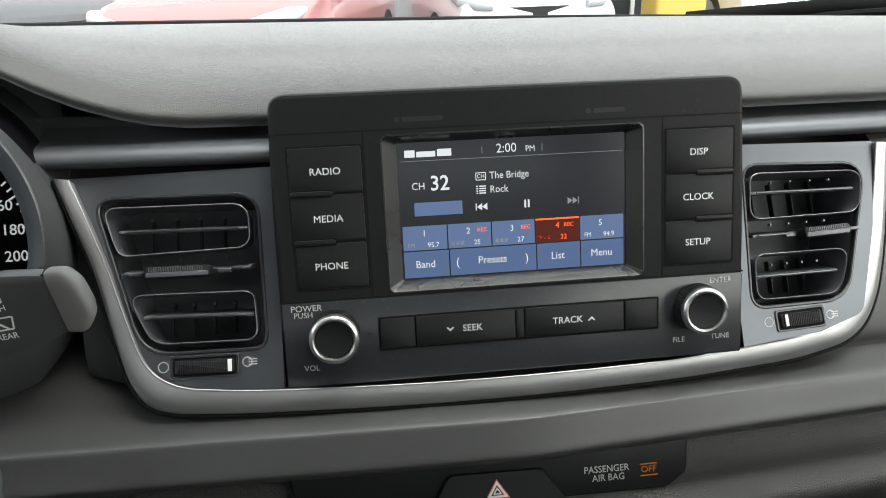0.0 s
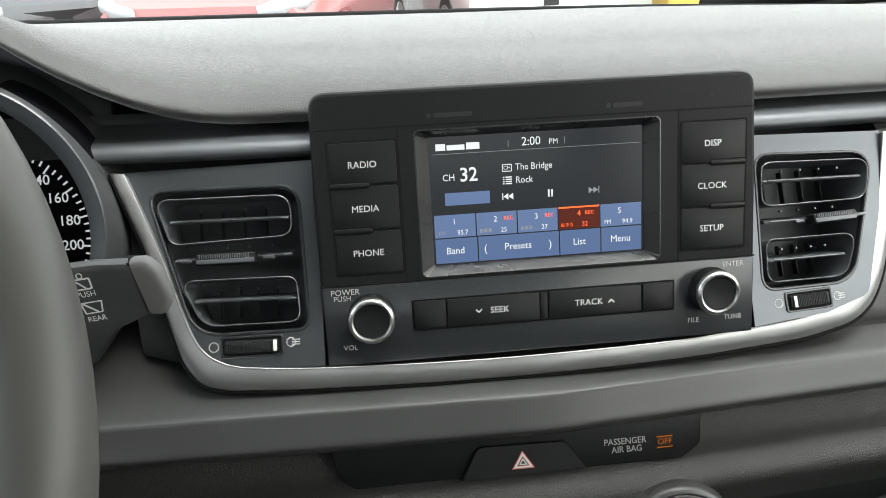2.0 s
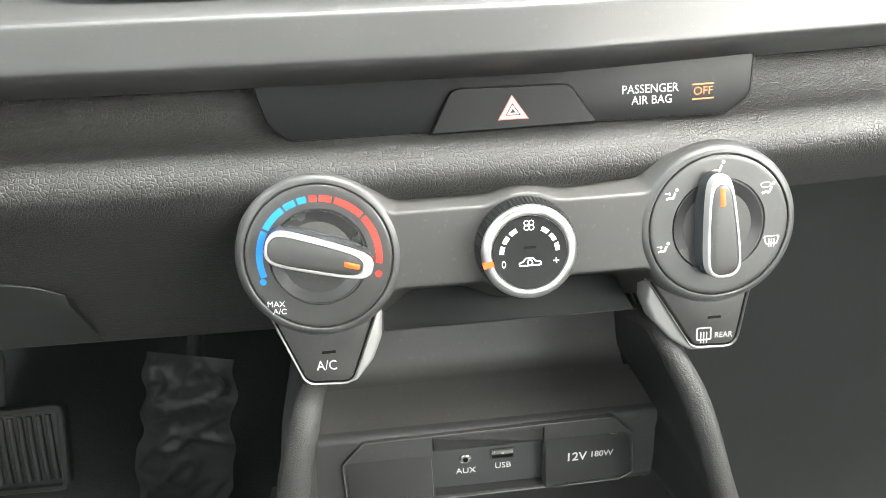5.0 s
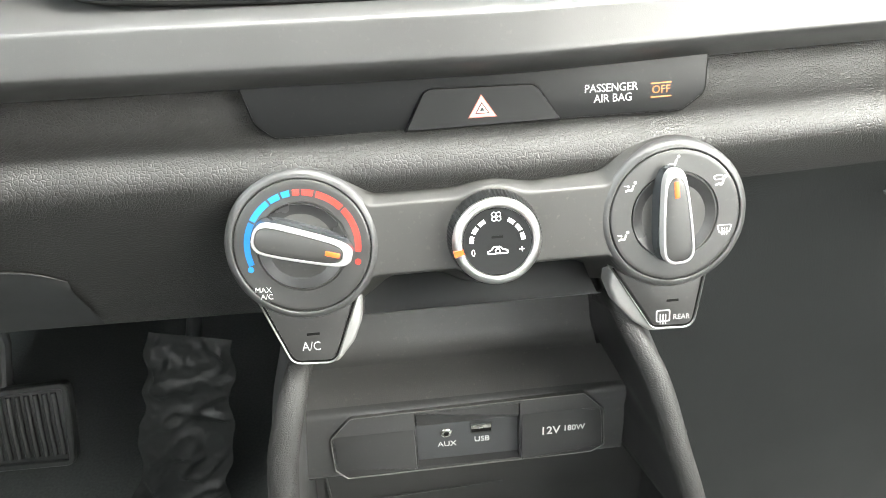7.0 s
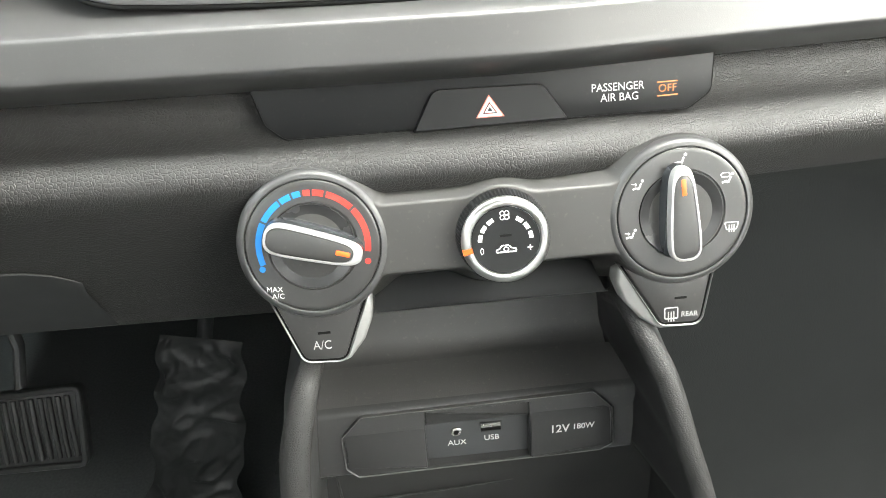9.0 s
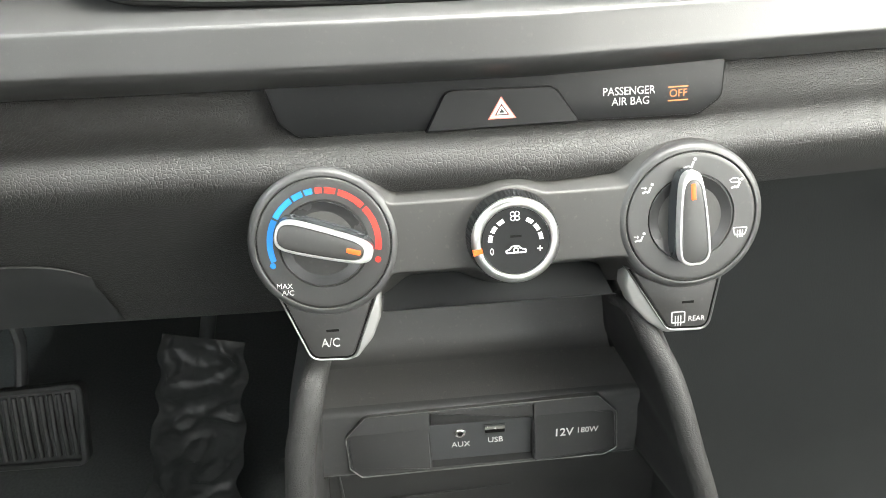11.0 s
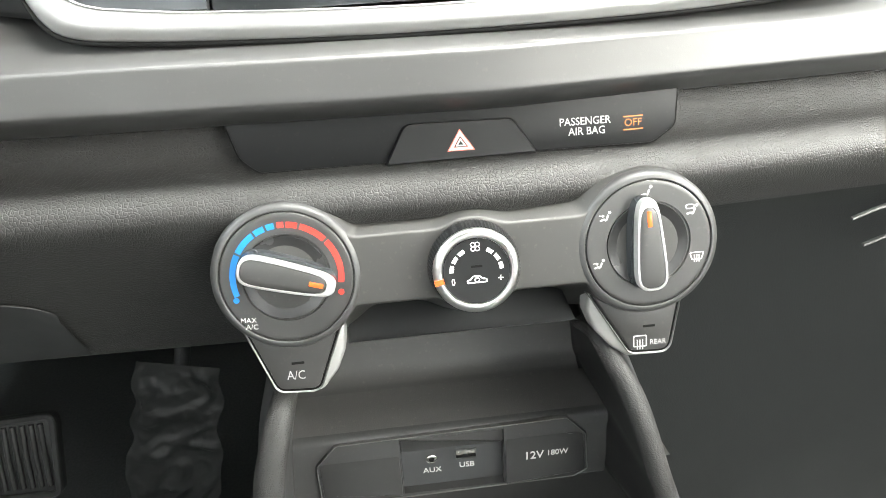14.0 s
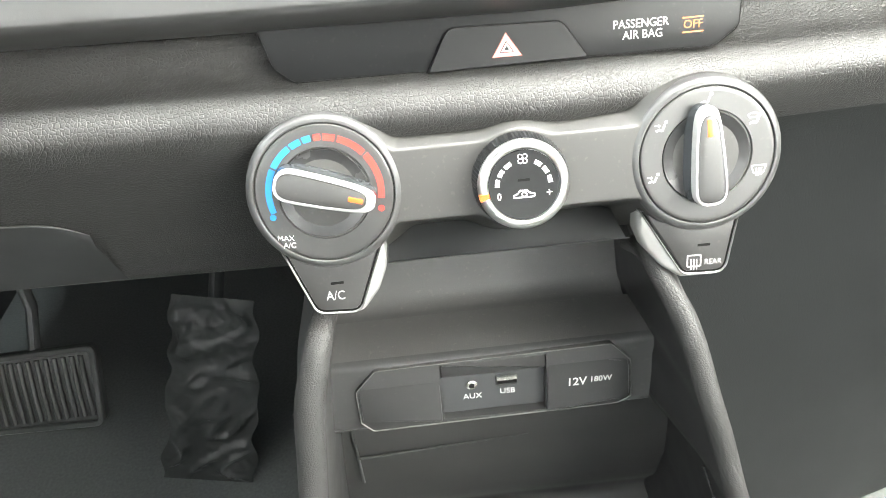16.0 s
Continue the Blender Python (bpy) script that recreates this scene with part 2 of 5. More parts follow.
def inset(pts, d):
    """The polygon moved inwards by d along its corners' normals."""
    k, out = len(pts), []
    for i in range(k):
        p, a, c = Vector(pts[i]), Vector(pts[i - 1]), Vector(pts[(i + 1) % k])
        e1, e2 = (p - a), (c - p)
        e1 = e1.normalized() if e1.length > 1e-6 else e2.normalized()
        e2 = e2.normalized() if e2.length > 1e-6 else e1
        nn = Vector((-(e1 + e2).y, (e1 + e2).x))
        nn = nn.normalized() if nn.length > 1e-6 else Vector((-e1.y, e1.x))
        k_ = max(0.5, nn.dot(Vector((-e1.y, e1.x))))
        q = p + nn * d / k_
        out.append((q.x, q.y))
    return out


def rings(levels, cap_first=True, cap_last=True, bm=None):
    """Joins closed rings of 3D points, level by level."""
    bm = bm or bmesh.new()
    rows = [[bm.verts.new(p) for p in ring] for ring in levels]
    for a, b in zip(rows, rows[1:]):
        k = len(a)
        for i in range(k):
            bm.faces.new((a[i], a[(i + 1) % k], b[(i + 1) % k], b[i]))
    if cap_first:
        bm.faces.new(rows[0])
    if cap_last:
        bm.faces.new(rows[-1])
    return bm


def slab(pts, z0, z1, edge=0.4, bm=None):
    """A plate of the outline pts between z0 and z1 with a rounded front edge."""
    lv = [[(x, y, z0) for x, y in pts], [(x, y, z1 - edge) for x, y in pts]]
    if edge > 0:
        lv.append([(x, y, z1 - edge * 0.3) for x, y in inset(pts, edge * 0.3)])
        lv.append([(x, y, z1) for x, y in inset(pts, edge)])
    return rings(lv, bm=bm)


def hoop(outer, inner, z0, z1, edge=0.3, bm=None):
    """A closed frame between two outlines of as many points."""
    o2, i2 = inset(outer, edge), inset(inner, -edge)
    lv = [[(x, y, z0) for x, y in outer], [(x, y, z1 - edge) for x, y in outer], [(x, y, z1) for x, y in o2],
          [(x, y, z1) for x, y in i2], [(x, y, z1 - edge) for x, y in inner], [(x, y, z0) for x, y in inner]]
    lv.append(lv[0])
    bm = bm or bmesh.new()
    rows = [[bm.verts.new(p) for p in ring] for ring in lv[:-1]]
    rows.append(rows[0])
    for a, b in zip(rows, rows[1:]):
        k = len(a)
        for i in range(k):
            bm.faces.new((a[i], a[(i + 1) % k], b[(i + 1) % k], b[i]))
    return bm


def turned(profile, n=64, cx=0.0, cy=0.0, sy=1.0, bm=None, knurl=0.0):
    """A solid of revolution from (radius, z), bottom to top."""
    lv = []
    for r, z in profile:
        lv.append([(cx + (r + (knurl if i % 2 else 0)) * math.cos(2 * math.pi * i / n), cy + (r + (knurl if i % 2 else 0)) * sy * math.sin(2 * math.pi * i / n), z) for i in range(n)])
    return rings(lv, bm=bm)


def arc_band(cx, cy, r0, r1, a0, a1, z0, z1, n=14, sy=1.0, bm=None):
    pts = [(cx + r1 * math.cos(radians(a0 + (a1 - a0) * i / n)), cy + r1 * sy * math.sin(radians(a0 + (a1 - a0) * i / n))) for i in range(n + 1)]
    pts += [(cx + r0 * math.cos(radians(a1 + (a0 - a1) * i / n)), cy + r0 * sy * math.sin(radians(a1 + (a0 - a1) * i / n))) for i in range(n + 1)]
    return slab(pts, z0, z1, 0, bm)


def smooth_path(pts, n=8):
    """A Catmull-Rom line through pts (tuples of any length)."""
    P = [np.array(p, float) for p in pts]
    P = [2 * P[0] - P[1]] + P + [2 * P[-1] - P[-2]]
    out = []
    for i in range(1, len(P) - 2):
        for j in range(n):
            t = j / n
            a, b, c, d = P[i - 1], P[i], P[i + 1], P[i + 2]
            out.append(0.5 * (2 * b + (c - a) * t + (2 * a - 5 * b + 4 * c - d) * t * t + (3 * b - a - 3 * c + d) * t ** 3))
    out.append(P[-2])
    return out


def sheet(rows, thick=0.0, bm=None):
    """A surface through rows of 3D points; with thickness, a solid shell behind it."""
    bm = bm or bmesh.new()
    grid = [[bm.verts.new(p) for p in row] for row in rows]
    for a, b in zip(grid, grid[1:]):
        for i in range(len(a) - 1):
            bm.faces.new((a[i], a[i + 1], b[i + 1], b[i]))
    if thick:
        bmesh.ops.recalc_face_normals(bm, faces=bm.faces)
        bmesh.ops.solidify(bm, geom=bm.faces[:], thickness=thick)
    return bm


def tube(path, rx, ry=None, n=16, up=(0, 0, 1), bm=None, taper=None):
    """A closed tube of elliptic section along a path."""
    ry = ry or rx
    lv = []
    P = [Vector(p) for p in path]
    for i, p in enumerate(P):
        d = (P[min(i + 1, len(P) - 1)] - P[max(i - 1, 0)]).normalized()
        s = d.cross(Vector(up)).normalized()
        u = s.cross(d)
        k = taper[i] if taper else 1.0
        lv.append([p + s * rx * k * math.cos(2 * math.pi * j / n) + u * ry * k * math.sin(2 * math.pi * j / n) for j in range(n)])
    return rings(lv, bm=bm)


def box(x0, y0, z0, x1, y1, z1, edge=0.0, bm=None):
    return slab([(x0, y0), (x1, y0), (x1, y1), (x0, y1)], z0, z1, edge, bm)


def lettering(name, body, size, x, y, z, material, parent, anchor="CENTER", wide=1.0, thick=0.05, turn=0.0, bold=0.0):
    """Raised print in the built-in font; size is the height of a capital in millimetres."""
    c = bpy.data.curves.new(name, "FONT")
    c.body, c.size, c.align_x, c.align_y = body, size / 0.69 * MM, anchor, "CENTER"
    c.extrude, c.resolution_u, c.offset = thick * MM, 3, bold * MM
    tmp = bpy.data.objects.new(name, c)
    me = bpy.data.meshes.new_from_object(tmp)
    bpy.data.objects.remove(tmp)
    bpy.data.curves.remove(c)
    me.name = name
    me.materials.clear()
    me.materials.append(material)
    ob = new(name, me)
    ob.parent = parent
    ob.matrix_basis = pose(x * MM, y * MM, (z + thick) * MM, 0, 0, turn) @ Matrix.Diagonal((wide, 1, 1, 1))
    return ob


# ---- the car's cabin ----
def smooth01(t):
    t = min(1.0, max(0.0, t))
    return t * t * (3 - 2 * t)


def along(x0, x1, n):
    return [x0 + (x1 - x0) * i / n for i in range(n + 1)]


def lie(x):
    """How far the dashboard's line bends forwards and sinks towards the passenger's side."""
    return (0.09 * x + 0.12 * max(0, x - 0.2) ** 2 * 4 if x > 0 else 0.0), -0.018 * x


def section(x, pts, hood=0.0):
    """A cross-section (y, z) of the dashboard at x, smoothed."""
    dy, dz = lie(x)
    t = max(0.0, (-0.145 - x) / 0.1)
    rise = 0.038 * t * t if t < 1.1 else 0.046 + 0.03 * (1 - math.exp(-(t - 1.1) * 2.8))
    k = (1 - smooth01((-0.46 - x) / 0.2)) * hood
    out = []
    for p in smooth_path(pts, 5):
        f = p[2] if len(p) > 2 else 0.0
        out.append((x, p[0] + dy - 0.012 * min(1.0, t) * k * f, p[1] + dz + rise * k * f))
    return out


dash = thing("dashboard", pose(0, 0, 0), "black grained dashboard of a small car with satin silver trim", "dashboard")
pad_line = [(0.45, 1.033, 1), (0.425, 1.0334, 1), (0.412, 1.0340, 1), (0.4062, 1.0355, 1), (0.4026, 1.0384, 1), (0.4022, 1.0418, 0.98), (0.4068, 1.0460, 0.95), (0.4156, 1.0504, 0.88), (0.4295, 1.0546, 0.72), (0.446, 1.0580, 0.56), (0.468, 1.0612, 0.40),
            (0.50, 1.0652, 0.24), (0.55, 1.0672, 0.1), (0.62, 1.0665, 0.0), (0.69, 1.0635, 0), (0.72, 1.058, 0), (0.725, 1.03, 0)]


def pad_end(x):
    """How far forward the dash top reaches: the windscreen's foot curves back towards the passenger's door."""
    return 0.725 - 0.30 * max(0.0, x - 0.1) ** 2 / 0.36 - 0.05 * x * x


def pad_section(x):
    k = (pad_end(x) - 0.45) / 0.275
    return [(a, b if b < 0.45 else 0.45 + (b - 0.45) * k, c) for a, b, c in section(x, pad_line, 1.0)]


part("top_pad", sheet([pad_section(x) for x in along(-0.66, 0.72, 90)]), PAD, dash, "soft grained dash top, pale with sky light", 1, 80)
strip_line = [(0.43, 1.0325), (0.412, 1.0300), (0.3995, 1.0285), (0.3948, 1.0255), (0.394, 1.0218), (0.3975, 1.019), (0.405, 1.0178), (0.43, 1.0175)]
part("decor_strip", sheet([section(x, strip_line) for x in along(-0.228, 0.7, 60)]), STRIP, dash, "gunmetal strip across the dash", 1, 60)
recess_line = [(0.432, 0.90), (0.432, 0.96), (0.431, 1.0), (0.43, 1.02), (0.429, 1.034), (0.428, 1.038)]
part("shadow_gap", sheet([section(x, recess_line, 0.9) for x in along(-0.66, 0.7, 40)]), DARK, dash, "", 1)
ledge_top = [(0.44, 0.937), (0.41, 0.9295), (0.385, 0.9195), (0.370, 0.9145), (0.3585, 0.9112), (0.350, 0.9097), (0.342, 0.9083), (0.3352, 0.9071), (0.3322, 0.9062)]
ledge_low = [(0.3310, 0.9050), (0.3296, 0.9025), (0.3268, 0.8970), (0.3243, 0.8922), (0.3241, 0.8897), (0.3262, 0.8866), (0.3310, 0.8822), (0.3370, 0.8778), (0.3435, 0.8748), (0.352, 0.8738)]
part("lower_ledge", sheet([section(x, ledge_top)[:-1] + section(x, [ledge_top[-1]] + ledge_low) for x in along(-0.66, 0.7, 90)]), LEDGE, dash, "satin dark grey ledge under the silver trim", 1, 75)
leather_line = [(0.362, 0.8765), (0.352, 0.8735), (0.347, 0.8685), (0.3425, 0.8625), (0.337, 0.8578), (0.3275, 0.8535), (0.3205, 0.8492), (0.3178, 0.8440), (0.3184, 0.8380), (0.3216, 0.8300),
                (0.3280, 0.8180), (0.3370, 0.8000), (0.3465, 0.7800), (0.3570, 0.7580), (0.3690, 0.7340), (0.3880, 0.7190), (0.42, 0.711), (0.48, 0.708), (0.58, 0.71), (0.86, 0.72)]
part("leather_panel", sheet([section(x, leather_line)[:51] for x in along(-0.66, 0.7, 110)]), LEATHER, dash, "black pebble-grained lower dash panel", 1, 80)
part("driver_underside", sheet([section(x, leather_line)[50:] for x in along(-0.66, -0.122, 32)]), LEATHER, dash, "black grained lower dash beside the steering column", 1, 80)

# The silver U-shaped trim: outer and inner line, then a rounded band between them.
TRIM = [
    (-0.2142, 0.3930, 1.0187, -0.2071, 0.3925, 1.0182), (-0.2075, 0.3850, 1.0030, -0.2003, 0.3845, 1.0025), (-0.1988, 0.3750, 0.9817, -0.1918, 0.3745, 0.9811),
    (-0.1930, 0.3655, 0.9600, -0.1850, 0.3650, 0.9605), (-0.1877, 0.3570, 0.9422, -0.1785, 0.3560, 0.9436), (-0.1835, 0.3520, 0.9301, -0.1725, 0.3520, 0.9352),
    (-0.1760, 0.3480, 0.9208, -0.1650, 0.3500, 0.9304), (-0.1650, 0.3465, 0.9168, -0.1580, 0.3490, 0.9281), (-0.1514, 0.3460, 0.9155, -0.1490, 0.3485, 0.9267),
    (-0.1200, 0.3455, 0.9135, -0.1195, 0.3480, 0.9239), (-0.0523, 0.3455, 0.9109, -0.0518, 0.3480, 0.9209), (0.0100, 0.3460, 0.9103, 0.0100, 0.3485, 0.9201),
    (0.0756, 0.3490, 0.9103, 0.0756, 0.3510, 0.9201), (0.1130, 0.3520, 0.9112, 0.1125, 0.3545, 0.9214), (0.1423, 0.3545, 0.9124, 0.1400, 0.3570, 0.9229),
    (0.1600, 0.3570, 0.9143, 0.1560, 0.3595, 0.9250), (0.1771, 0.3600, 0.9177, 0.1700, 0.3625, 0.9274), (0.1890, 0.3645, 0.9245, 0.1800, 0.3660, 0.9335),
    (0.1970, 0.3705, 0.9350, 0.1870, 0.3710, 0.9430), (0.2030, 0.3780, 0.9480, 0.1925, 0.3780, 0.9550), (0.2075, 0.3870, 0.9680, 0.1975, 0.3865, 0.9720),
    (0.2108, 0.3970, 0.9900, 0.2020, 0.3960, 0.9920), (0.2135, 0.4060, 1.0110, 0.2052, 0.4045, 1.0122),
]


def trim_band():
    rows = []
    for q in smooth_path(TRIM, 6):
        o, i = Vector(q[:3]), Vector(q[3:])
        o = i + (o - i) * 1.04
        out = Vector((0, -0.86, 0.5))
        rows.append([o - out * 0.006, o - out * 0.0006, o + (i - o) * 0.03 + out * 0.0011, o + (i - o) * 0.10 + out * 0.0025, o + (i - o) * 0.42 + out * 0.0036,
                     o + (i - o) * 0.86 + out * 0.0032, o + (i - o) * 0.95 + out * 0.0030, i + out * 0.0018, i - out * 0.004])
    return sheet(rows)


side_line = [(0.3535, 0.9058), (0.3535, 0.9130), (0.354, 0.9215), (0.372, 0.965), (0.3945, 1.0090), (0.402, 1.0172)]
right_face, left_face = [], []
for y, z in [tuple(q) for q in smooth_path(side_line, 5)]:
    x0 = float(np.interp(z, [q[2] for q in TRIM[13:]], [q[0] for q in TRIM[13:]]))
    right_face.append([(x, y + lie(x)[0], z + lie(x)[1]) for x in along(x0 - 0.001, 0.7, 24)])
    x1 = float(np.interp(z, [q[2] for q in TRIM[8::-1]], [q[0] for q in TRIM[8::-1]]))
    left_face.append([(x, y + 0.004 + 0.5 * max(0, x1 - x), z - 0.018 * x) for x in along(-0.211, x1 + 0.001, 8)])
part("passenger_face", sheet(right_face), LEDGE, dash, "", 1, 70)
part("driver_cheek", sheet(left_face), DARK, dash, "", 1, 70)
part("silver_trim", trim_band(), SILVER, dash, "satin silver trim bow round vents and radio", 1, 50)
# Black tube stands in for the shadow in the gap under the trim.
part("trim_gap_shadow", tube([Vector(q[:3]) + (Vector(q[:3]) - Vector(q[3:])) * 0.06 + Vector((0, -0.0004, 0.0)) for q in smooth_path(TRIM, 6)], 0.0012, 0.0012, 8, (0, 1, 0.3)), SEAM, dash, "", 1, 60)
part("trim_edge", tube([Vector(q[3:]) + Vector((0, -0.0024, 0.0013)) for q in smooth_path(TRIM, 6)], 0.0005, 0.0005, 8, (0, 1, 0.3)), SILVER, dash, "thin bright edge of the trim", 1, 60)


# ---- head unit ----
F = frame_at((0, 0.36, 0.97), math.tan(radians(12)), 0)
unit = thing("head_unit", F, "black car radio with lit touch screen, six keys and two knobs", "car radio")
body = [(-114.3, -49, 0), (114.3, -49, 0), (113.6, 40, 0), (112.2, 89, 9), (-112.2, 89, 9), (-113.6, 40, 0)]
shell = rounded(body, 8)
lv = [[(x * 0.985, y * 0.985 + 0.6, -42) for x, y in shell], [(x, y, -7) for x, y in shell], [(x, y, -2.2) for x, y in inset(shell, 0.5)],
      [(x, y, -0.8) for x, y in inset(shell, 1.4)], [(x, y, -0.45) for x, y in inset(shell, 2.6)]]
hole = rrect(-62.5, -6, 62.5, 68.5, 3, 5)


def plate_with_hole(outer, inner, z0, z1, edge):
    """A plate whose opening goes right through it."""
    bm = bmesh.new()
    k, j = len(outer), len(inner)
    o_top, i_top = [bm.verts.new((x, y, z1)) for x, y in outer], [bm.verts.new((x, y, z1)) for x, y in inner]
    edges = [bm.edges.new((o_top[i], o_top[(i + 1) % k])) for i in range(k)] + [bm.edges.new((i_top[i], i_top[(i + 1) % j])) for i in range(j)]
    bmesh.ops.triangle_fill(bm, use_beauty=True, edges=edges)
    for ring, z in ((o_top, z0), (i_top, z0)):
        low = [bm.verts.new((v.co.x, v.co.y, z)) for v in ring]
        n_ = len(ring)
        for i in range(n_):
            bm.faces.new((ring[i], ring[(i + 1) % n_], low[(i + 1) % n_], low[i]))
    return bm


part("housing", rings(lv, cap_last=False), FASCIA, unit)
part("faceplate", plate_with_hole(inset(shell, 2.6), hole, -9, -0.45, 0.3), FASCIA, unit)
part("top_seam", box(-113.0, 70.2, -1.2, 113.0, 71.0, -0.38), SEAM, unit)
part("lower_seam", box(-113.4, -7.3, -1.2, 113.4, -6.5, -0.38), SEAM, unit)
for x in (-70.6, 71.2):
    part("column_seam", box(x, -6.5, -1.2, x + 0.7, 70.4, -0.36), SEAM, unit)
part("lower_gloss_panel", slab(rrect(-112.9, -48.4, 112.9, -7.4, 1.0), -3, -0.15, 0.4), GLOSS, unit, "semi-gloss lower radio panel")
# Screen bezel: four sloping faces from the faceplate down to the glass.
bez = bmesh.new()
rings([[(x, y, -0.3) for x, y in rrect(-62.5, -6, 62.5, 68.5, 3, 5)], [(x, y, -0.2) for x, y in rrect(-61.8, -5.3, 61.8, 67.8, 2.6, 5)],
       [(x, y, -5.6) for x, y in rrect(-55.2, -1.2, 55.2, 64.2, 0.8, 5)], [(x, y, -8.5) for x, y in rrect(-55.0, -1.0, 55.0, 64.0, 0.7, 5)]], False, False, bez)
part("screen_bezel", bez, BEZEL, unit, "sloping screen surround")
screen = part("screen", slab(rrect(-55.5, -1.5, 55.5, 64.5, 0.6), -9, -6.4, 0), S_BACK, unit, "lit touch screen with blue preset tiles")
ZS = -6.35


def tile(x0, y0, x1, y1, material, name="screen_tile", r=0.2, dz=0.0):
    return part(name, slab(rrect(x0, y0, x1, y1, r, 2), ZS - 0.02 + dz, ZS + 0.02 + dz, 0), material, screen)


def say(body_, size, x, y, material=S_WHITE, anchor="CENTER", wide=0.95, bold=0.0):
    return lettering("screen_text", body_, size, x, y, ZS + 0.05, material, screen, anchor, wide, 0.01, 0, bold)


for i, (a, b) in enumerate(((-54.2, -33.1), (-32.5, -11.7), (-11.1, 9.7), (10.3, 31.9), (32.5, 54.2))):
    tile(a, 13.0, b, 24.7, S_DEEPRED if i == 3 else S_BLUE, "preset_tile")
tile(10.3, 23.9, 31.9, 24.7, S_RED, "tile_edge", 0.1, 0.05)
for a, b in ((-54.2, -32.6), (-32.0, 10.2), (10.8, 32.2), (32.8, 54.2)):
    tile(a, -0.3, b, 12.4, S_BLUE_DEEP, "menu_tile")
tile(-53.5, 55.3, 53.8, 55.6, S_LINE, "header_line")
tile(-14.8, 57.2, -14.4, 60.8, S_LINE, "header_mark")
tile(14.2, 57.2, 14.6, 60.8, S_LINE, "header_mark")
tile(-48.0, 29.4, -25.0, 35.8, S_BLUE, "blank_button")
tile(-51.4, 57.2, -46.5, 60.6, S_WHITE, "source_mark")
tile(-45.8, 57.2, -36.8, 59.8, S_WHITE, "source_mark")
tile(-36.0, 57.2, -29.2, 60.6, S_WHITE, "source_mark")
say("2:00", 4.2, -2.9, 59.3)
say("PM", 2.7, 8.6, 58.6)
say("CH", 3.3, -45.6, 43.4)
say("32", 6.8, -35.4, 44.3, bold=0.12)
say("The Bridge", 3.3, -11.5, 46.8, anchor="LEFT", wide=0.9)
say("Rock", 3.3, -11.5, 40.2, anchor="LEFT", wide=0.9)
part("icon_frame", hoop(rrect(-18.2, 44.8, -13.2, 48.6, 0.3, 2), rrect(-17.8, 45.2, -13.6, 48.2, 0.2, 2), ZS, ZS + 0.04, 0.01), S_WHITE, screen)
say("CH", 1.9, -15.7, 46.7)
for k in range(4):
    tile(-18.0, 38.4 + 1.1 * k, -17.2, 39.0 + 1.1 * k, S_WHITE, "list_icon_bar", 0.05)
    tile(-16.6, 38.4 + 1.1 * k, -13.4, 39.0 + 1.1 * k, S_WHITE, "list_icon_bar", 0.05)


def arrow_icon(x, y, s, material):
    bm = slab([(x - s * 2.6, y), (x - s * 0.1, y + 1.7), (x - s * 0.1, y - 1.7)][::s > 0 and 1 or -1], ZS, ZS + 0.04, 0)
    slab([(x - s * 0.1, y), (x + s * 2.4, y + 1.7), (x + s * 2.4, y - 1.7)][::s > 0 and 1 or -1], ZS, ZS + 0.04, 0, bm)
    box(x - s * 3.0 - 0.25, y - 1.7, ZS, x - s * 3.0 + 0.25, y + 1.7, ZS + 0.04, 0, bm)
    part("skip_icon", bm, material, screen)


arrow_icon(-15.4, 32.2, 1, S_WHITE)
arrow_icon(28.8, 32.6, -1, S_GREY)
for x in (5.5, 7.2):
    tile(x - 0.45, 30.6, x + 0.45, 34.4, S_WHITE, "pause_icon", 0.05)
for num, x, band, f, red in (("1", -44.0, "FM", "95.7", 0), ("2", -22.7, "", "25", 1), ("3", -1.4, "", "27", 1), ("4", 19.9, "", "32", 2), ("5", 42.6, "FM", "94.9", 0)):
    col = S_RED if red == 2 else S_WHITE
    say(num, 2.9, x + (1.2 if red == 2 else 0), 20.9, col)
    if red:
        say("REC", 1.9, x + 6.8, 21.1, S_RED, wide=1.0)
    if band:
        say(band, 2.1, x - 6.4, 15.3, S_GREY if num == "1" else S_WHITE)
    else:
        for j in range(3):
            tile(x - 8.2 + 2.2 * j, 14.4, x - 6.6 + 2.2 * j, 16.3, S_RED if red == 2 else S_GREY, "band_mark", 0.1)
    say(f, 2.4, x + 4.2, 15.2, col)
say("Band", 3.5, -44.0, 5.9)
say("Presets", 3.5, -11.4, 6.2)
say("List", 3.5, 21.0, 6.0)
say("Menu", 3.5, 43.0, 6.1)
say("(", 4.0, -28.4, 6.0)
say(")", 4.0, 5.6, 6.0)

